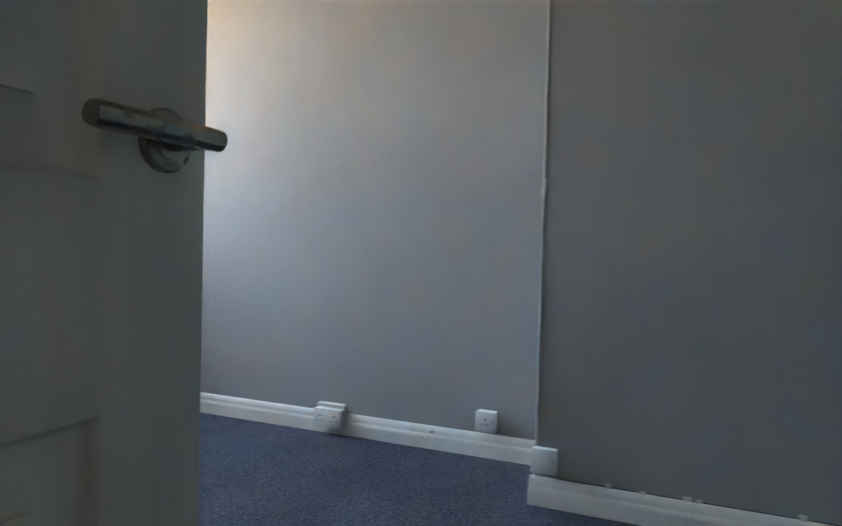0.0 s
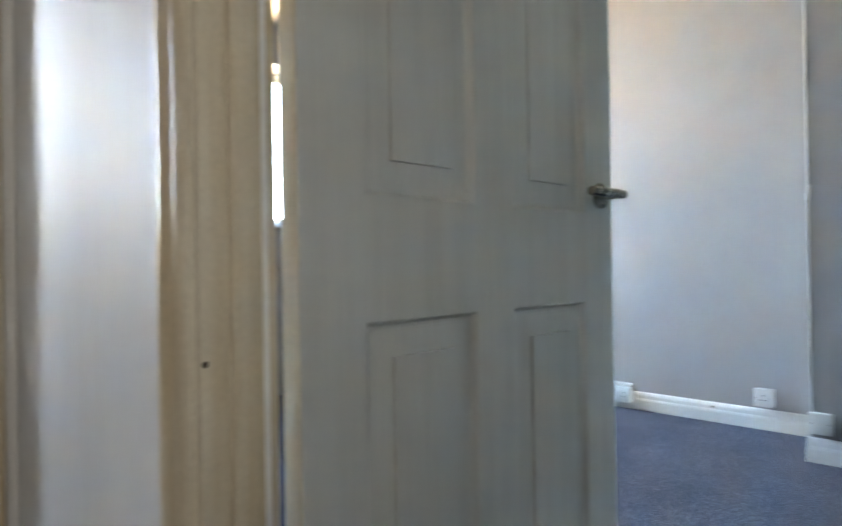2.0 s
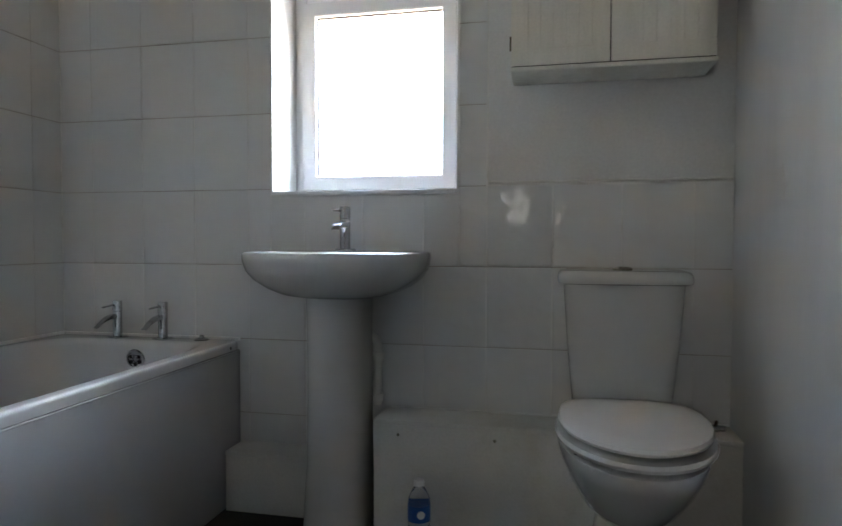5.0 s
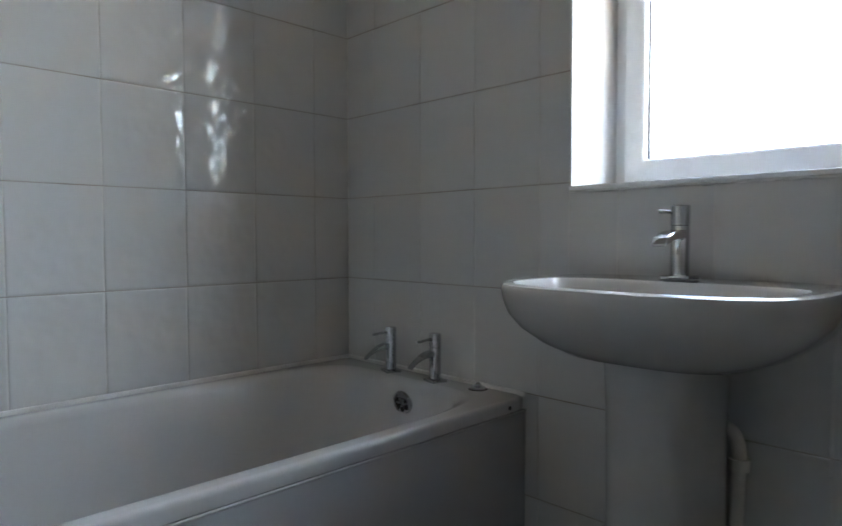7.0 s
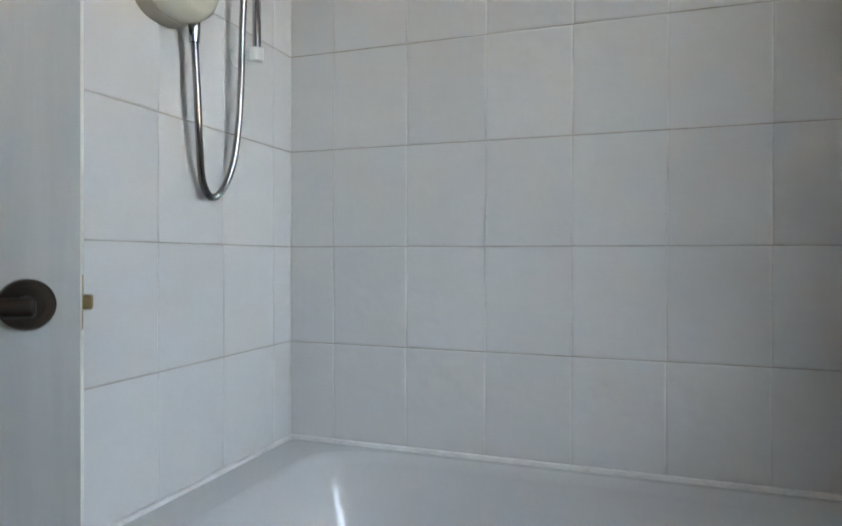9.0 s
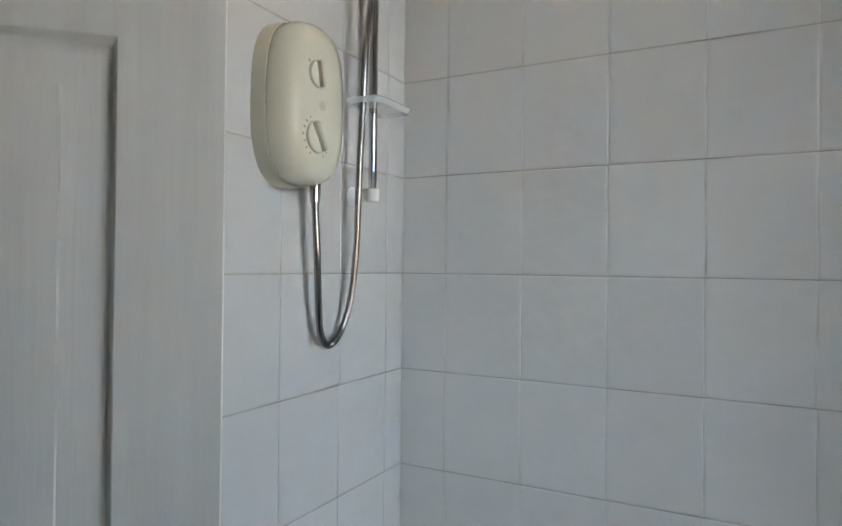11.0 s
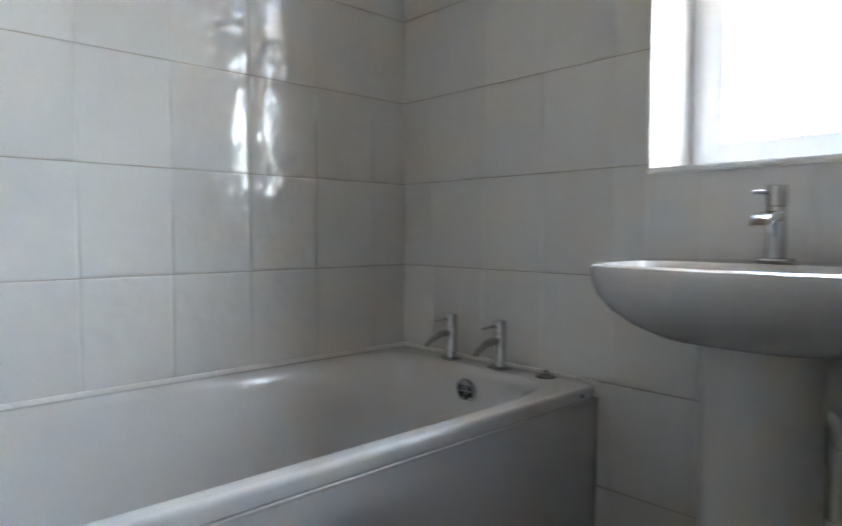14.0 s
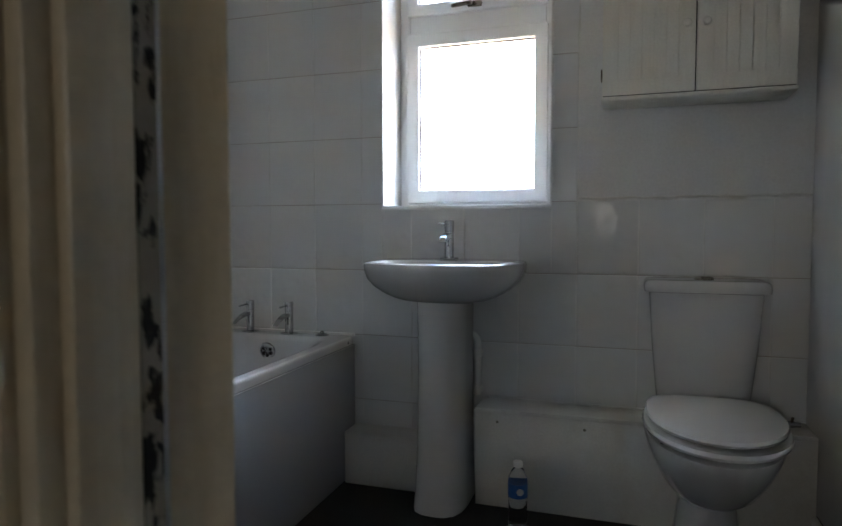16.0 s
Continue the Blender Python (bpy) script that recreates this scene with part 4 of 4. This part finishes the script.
solo("shower_hose", tube(spline(HOSE, 26), 0.0078, 12, 0.10), HOSE_METAL, "looped chrome spiral shower hose on the tiled wall", "hose")
RAIL = thing("shower_rail", pose(0.238, -1.655, 1.455), "chrome riser rail with white brackets on the tiled wall", "rail")
part("bar", moved(lathe([(0.0001, 0.0), (0.0095, 0.0), (0.0095, 0.66), (0.0001, 0.66)], 20), pose(0, 0.055, 0.0)), CHROME, RAIL)
for z in (0.012, 0.655):
    part("bracket", merged(moved(lathe([(0.0001, 0.0), (0.022, 0.0), (0.021, 0.006), (0.013, 0.02), (0.013, 0.05), (0.0001, 0.052)], 20, "Y"), pose(0, 0, z)), moved(lathe([(0.0001, -0.014), (0.0145, -0.014), (0.016, -0.006), (0.016, 0.014), (0.0001, 0.014)], 20), pose(0, 0.055, z))), SOCKET, RAIL, "white plastic rail bracket")
part("slider", merged(moved(lathe([(0.0001, -0.022), (0.017, -0.022), (0.019, 0.0), (0.017, 0.022), (0.0001, 0.022)], 20), pose(0, 0.055, 0.515)), moved(lathe([(0.0001, 0.0), (0.012, 0.0), (0.012, 0.045), (0.0001, 0.045)], 16, "Y"), pose(0.0, 0.065, 0.515, 0, 0, -35)), moved(rounded(-0.06, 0.0, -0.006, 0.006, -0.006, 0.006, 0.003), pose(0, 0.06, 0.51, 0, 14, 0))), SOCKET, RAIL, "white plastic handset holder")
rings = [[(x, y + 0.062, z) for x, y, z in superoval(-0.012, 0, w, d, z, 5, 40)] for z, w, d in ((0.206, 0.070, 0.038), (0.206, 0.076, 0.044), (0.217, 0.081, 0.049), (0.219, 0.080, 0.048), (0.2175, 0.077, 0.045), (0.2095, 0.072, 0.040), (0.2095, 0.02, 0.01))]
part("soap_dish", loft(bmesh.new(), rings), CLEAR, RAIL, "clear plastic soap dish")
HEAD = thing("shower_handset", pose(0.262, -1.572, 1.961, 28, 0, 0), "white and chrome shower handset in its holder", "handset")
part("grip", lathe([(0.0001, 0.0), (0.010, 0.0), (0.0125, 0.02), (0.012, 0.1), (0.015, 0.14), (0.0001, 0.15)], 20), SOCKET, HEAD)
part("rose", moved(lathe([(0.0001, -0.012), (0.034, -0.012), (0.038, 0.0), (0.034, 0.014), (0.0001, 0.022)], 28, "Y"), pose(0, 0.012, 0.168)), SOCKET, HEAD)


# ---- bottle ----
BT = thing("water_bottle", pose(BOTTLE_X, BOTTLE_Y, 0), "clear plastic water bottle with blue label on the floor", "bottle")
prof = [(0.0001, 0.001), (0.026, 0.001), (0.031, 0.008)]
for k in range(6):
    prof += [(0.0305, 0.014 + k * 0.014), (0.0285, 0.019 + k * 0.014)]
prof += [(0.031, 0.10), (0.031, 0.15), (0.029, 0.165), (0.020, 0.185), (0.0125, 0.196), (0.0125, 0.200)]
part("body", lathe(prof + [(0.0001, 0.2005)], 28), BOTTLE, BT)
part("label_wrap", lathe([(0.0312, 0.104), (0.0314, 0.104), (0.0314, 0.148), (0.0312, 0.148)], 28), LABEL_BLUE, BT, "blue paper label")
part("swirl", moved(lathe([(0.008, -0.0005), (0.011, -0.0005), (0.011, 0.0005), (0.008, 0.0005)], 20, "Y"), pose(0.012, -0.0305, 0.127, 0, 0, 20)), SOCKET, BT)
part("cap", lathe([(0.0001, 0.198), (0.0145, 0.198), (0.0145, 0.213), (0.013, 0.2145), (0.0001, 0.2145)], 24), SOCKET, BT)


# ---- bedroom sockets and wall details ----
def socket_plate(name, m, w, label, gangs, depth=0.046):
    """A surface-mounted box and plate; its back lies on local x = 0 and it faces -x."""
    root = thing(name, m, label, "socket", "bedroom sockets")
    part("back_box", rounded(-depth + 0.009, 0.0, -w / 2 + 0.002, w / 2 - 0.002, -0.041, 0.041, 0.003), SOCKET, root)
    part("face_plate", rounded(-depth, -depth + 0.0095, -w / 2, w / 2, -0.043, 0.043, 0.004), SOCKET, root)
    for g in range(gangs):
        c = (g - (gangs - 1) / 2) * 0.076
        for dy, dz, a, b in ((0.0, 0.012, 0.0028, 0.0048), (-0.011, -0.010, 0.004, 0.0026), (0.011, -0.010, 0.004, 0.0026)):
            part("pin_hole", rounded(-depth - 0.0006, -depth + 0.0004, c + dy - a, c + dy + a, dz - b, dz + b, 0.0002, 1), DARK, root)
    if gangs:
        for y in ((-0.009, 0.009) if gangs == 2 else (-0.022,)):
            part("switch", moved(rounded(-0.005, 0.0, -0.006, 0.006, -0.009, 0.009, 0.0015), pose(-depth, y, 0.022, 0, 6, 0)), SOCKET, root)
    else:
        part("outlet", rounded(-depth - 0.001, -depth + 0.0004, -0.011, 0.011, -0.008, 0.008, 0.0005, 1), WHITE_WOOD, root)
    for y in (-w / 2 + 0.012, w / 2 - 0.012):
        part("screw", moved(lathe([(0.0001, 0.0), (0.0028, 0.0), (0.0022, -0.0008), (0.0001, -0.0008)], 10, "X"), pose(-depth, y, 0.0)), MARK, root)
    return root


socket_plate("power_socket", pose(BED_X - 0.018, SOCK1_Y, 0.083), 0.147, "white double power socket in a box on the skirting", 2, 0.05)
part("trunking_cap", rounded(BED_X - 0.035, BED_X - 0.0005, SOCK1_Y - 0.06, SOCK1_Y + 0.075, 0.126, 0.142, 0.002), WHITE_WOOD, solo("trunking", rounded(BED_X - 0.022, BED_X - 0.0005, SOCK1_Y - 0.05, SOCK1_Y + 0.06, 0.1, 0.125, 0.002), SOCKET, "short white plastic trunking above the socket", "trunking"))
socket_plate("power_socket", pose(BED_X - 0.0002, SOCK2_Y, 0.160), 0.087, "white single power socket on the grey wall", 1)
socket_plate("aerial_socket", pose(4.8398, -2.862, 0.163), 0.087, "white aerial outlet box at the chimney breast edge", 0, 0.034)
solo("corner_strip", rounded(4.8365, 4.8395, -2.8295, -2.8235, 0.12, H - 0.01, 0.001, 1), PAPER, "pale frayed paper edge on the chimney breast corner", "trim", "structure")
solo("corner_trim", rounded(4.822, 4.8396, -3.9555, -3.93, 0.1, H - 0.01, 0.003, 1), CABINET, "cream painted cover strip in the bedroom corner", "trim", "structure")
solo("torn_paper", moved(rounded(-0.004, 0.0, -0.006, 0.006, -0.03, 0.03, 0.001, 1), pose(4.8385, -2.829, 1.10, 8, 0, 0)), PAPER, "small torn flap of lining paper on the corner", "paper")
solo("torn_paper", loft(bmesh.new(), [[(x, -3.83, 0.104), (x, -3.928, 0.104), (x, -3.928, 0.158), (x, -3.885, 0.124)] for x in (4.8394, 4.8380)]), PLASTER_DUST, "pale torn corner of lining paper above the skirting", "paper")
solo("skirting_gap", rounded(4.8368, 4.8393, -3.93, -2.91, 0.0996, 0.1024, 0.0006, 1), DARK, "dark crack above the chimney skirting board", "gap", "structure")
solo("paper_blister", moved(loft(bmesh.new(), [[(-0.004 * math.sin(math.pi * k / 8) - 0.0002 + dx, w, z) for w, dx in ((-0.006 + 0.004 * math.sin(k), 0.0003), (0.006 + 0.004 * math.sin(k), 0.0003), (0.004 * math.sin(k), -0.002))] for k, z in [(k, -0.1 + 0.025 * k) for k in range(9)]]), pose(4.8396, -3.45, 1.28)), GREY_WALL, "raised blister in the grey lining paper", "paper")
rng = random.Random(5)
for y in (-3.07, -3.31, -3.35, -3.63, -3.18):
    solo("paint_flake", moved(rounded(-0.004, 0.002, -0.006 - 0.012 * rng.random(), 0.008, 0.0, 0.006 + 0.012 * rng.random(), 0.001, 1), pose(4.834, y, 0.0985, 0, 0, rng.uniform(-20, 20))), PAPER, "flake of lining paper on the skirting top", "debris", group="paper flakes")
solo("wall_screw", moved(lathe([(0.0001, 0.0), (0.007, 0.0), (0.006, -0.012), (0.0001, -0.013)], 12, "X"), pose(BED_X - 0.0175, SCREW2_Y, 0.080)), MARK, "old grey fixing on the skirting board", "screw")
rng = random.Random(8)
solo("filler_bead", tube(spline([(1.53 + 0.029 * k, -0.001 - 0.004 * rng.random(), 1.047 + 0.004 * rng.random()) for k in range(25)], 3), 0.0042, 8), BOXING, "lumpy yellowed filler along the top of the tiles", "trim", "structure")
for y, z in ((-0.80, 0.79), (-0.93, 0.76), (-0.70, 1.62), (-0.66, 1.35)):
    solo("wall_plug_hole", moved(lathe([(0.0001, 0.0), (0.004, 0.0), (0.004, -0.0008), (0.0001, -0.0008)], 10, "X"), pose(2.2278, y, z)), MARK, "small old screw hole in the white wall", "hole", group="screw holes")

solo("skirting_gap", rounded(2.2262, 2.2278, S_IN + 0.003, -0.145, 0.0998, 0.1032, 0.0005, 1), DARK, "dark crack between skirting board and wall", "gap", "structure")
solo("scuff_mark", tube(spline([(2.2279, -0.385, 1.045), (2.2278, -0.39, 1.02), (2.2278, -0.402, 0.995), (2.2278, -0.396, 0.972), (2.2279, -0.386, 0.962)], 6), 0.0014, 6), GROUT, "curved grey scrape in the white wall paint", "scuff")
solo("scuff_mark", merged(tube(spline([(2.2279, -1.50, 0.895), (2.2278, -1.515, 0.885), (2.2278, -1.51, 0.86), (2.2278, -1.525, 0.835), (2.2278, -1.513, 0.82)], 6), 0.0011, 6), tube([(2.2279, -1.525, 0.84), (2.2278, -1.54, 0.826)], 0.0008, 6)), GROUT, "thin grey scrape in the white wall paint", "scuff")

# ---- wall tiles ----
def tile_mesh(w, h):
    bm = bmesh.new()
    g = 0.0014
    rings = [[(i, -d, i), (w - i, -d, i), (w - i, -d, h - i), (i, -d, h - i)] for i, d in ((g, 0.0), (g, 0.0009), (g + 0.0009, 0.0017), (g + 0.0028, 0.0023), (g + 0.006, 0.0026))]
    loft(bm, rings, False, True)
    return mesh_of(bm, "tile", TILE)


TILE_MESHES = {}


def tile(parent, m, w, h):
    key = (round(w, 4), round(h, 4))
    if key not in TILE_MESHES:
        TILE_MESHES[key] = tile_mesh(*key)
    ob = new("tile", TILE_MESHES[key])
    ob.parent = parent
    ob.matrix_world = m
    return ob


def cuts(a, b, first, step):
    """Joint positions between a and b, with the ends."""
    out = [a]
    k = math.ceil((a - first) / step + 1e-6)
    while first + k * step < b - 1e-6:
        out.append(first + k * step)
        k += 1
    return out + [b]


Z_ROWS = cuts(0.0, H, 0.04, 0.25)
tilt = random.Random(11)


def tile_wall(parent, us, place, skip):
    for u0, u1 in zip(us, us[1:]):
        for z0, z1 in zip(Z_ROWS, Z_ROWS[1:]):
            for a, b, c, d in skip(u0, u1, z0, z1):
                if b - a > 0.008 and d - c > 0.008:
                    tile(parent, place(a, b, c) @ pose(0, 0, 0, tilt.uniform(-0.22, 0.22), 0, tilt.uniform(-0.25, 0.25)), b - a, d - c)


def north_skip(u0, u1, z0, z1):
    """Cut the tiles round the window, and stop them at the plaster."""
    if u0 >= 1.52:
        return [(u0, u1, z0, z1)] if z0 < 1.03 else []
    X0, X1, Z0, Z1 = 0.807, 1.438, 1.021, 2.2
    if u1 <= X0 or u0 >= X1 or z1 <= Z0 or z0 >= Z1:
        return [(u0, u1, z0, z1)]
    out = []
    if u0 < X0:
        out.append((u0, X0, z0, z1))
    if u1 > X1:
        out.append((X1, u1, z0, z1))
    a, b = max(u0, X0), min(u1, X1)
    if z0 < Z0:
        out.append((a, b, z0, Z0))
    if z1 > Z1:
        out.append((a, b, Z1, z1))
    return out


tile_wall(WALL_NORTH, cuts(0.0, 2.2275, 0.128, 0.1995), lambda a, b, z: pose(a, 0.002, z), north_skip)
tile_wall(WALL_WEST, cuts(0.0, 1.655, 0.128, 0.2), lambda a, b, z: pose(-0.002, -b, z, 0, 0, 90), lambda *q: [q])
tile_wall(WALL_SOUTH, cuts(0.0, 0.739, 0.081, 0.2), lambda a, b, z: pose(b, -1.657, z, 0, 0, 180), lambda *q: [q])

# the level joints are darker than the upright ones
for z in Z_ROWS[1:-1]:
    for a, b in ([(0.0, 2.2275)] if z < 1.02 else [(0.0, 0.807), (1.438, 1.52)] if z < 2.2 else [(0.0, 1.52)]):
        bm = bmesh.new()
        box(bm, a, b, 0.0006, 0.0019, z - 0.0013, z + 0.0013)
        part("grout_line", bm, LEVEL_GROUT, WALL_NORTH, smooth=False)
    for parent, (x0, x1, y0, y1) in ((WALL_WEST, (-0.0019, -0.0006, -1.655, 0.0)), (WALL_SOUTH, (0.0, 0.739, -1.6569, -1.6556))):
        bm = bmesh.new()
        box(bm, x0, x1, y0, y1, z - 0.0013, z + 0.0013)
        part("grout_line", bm, LEVEL_GROUT, parent, smooth=False)
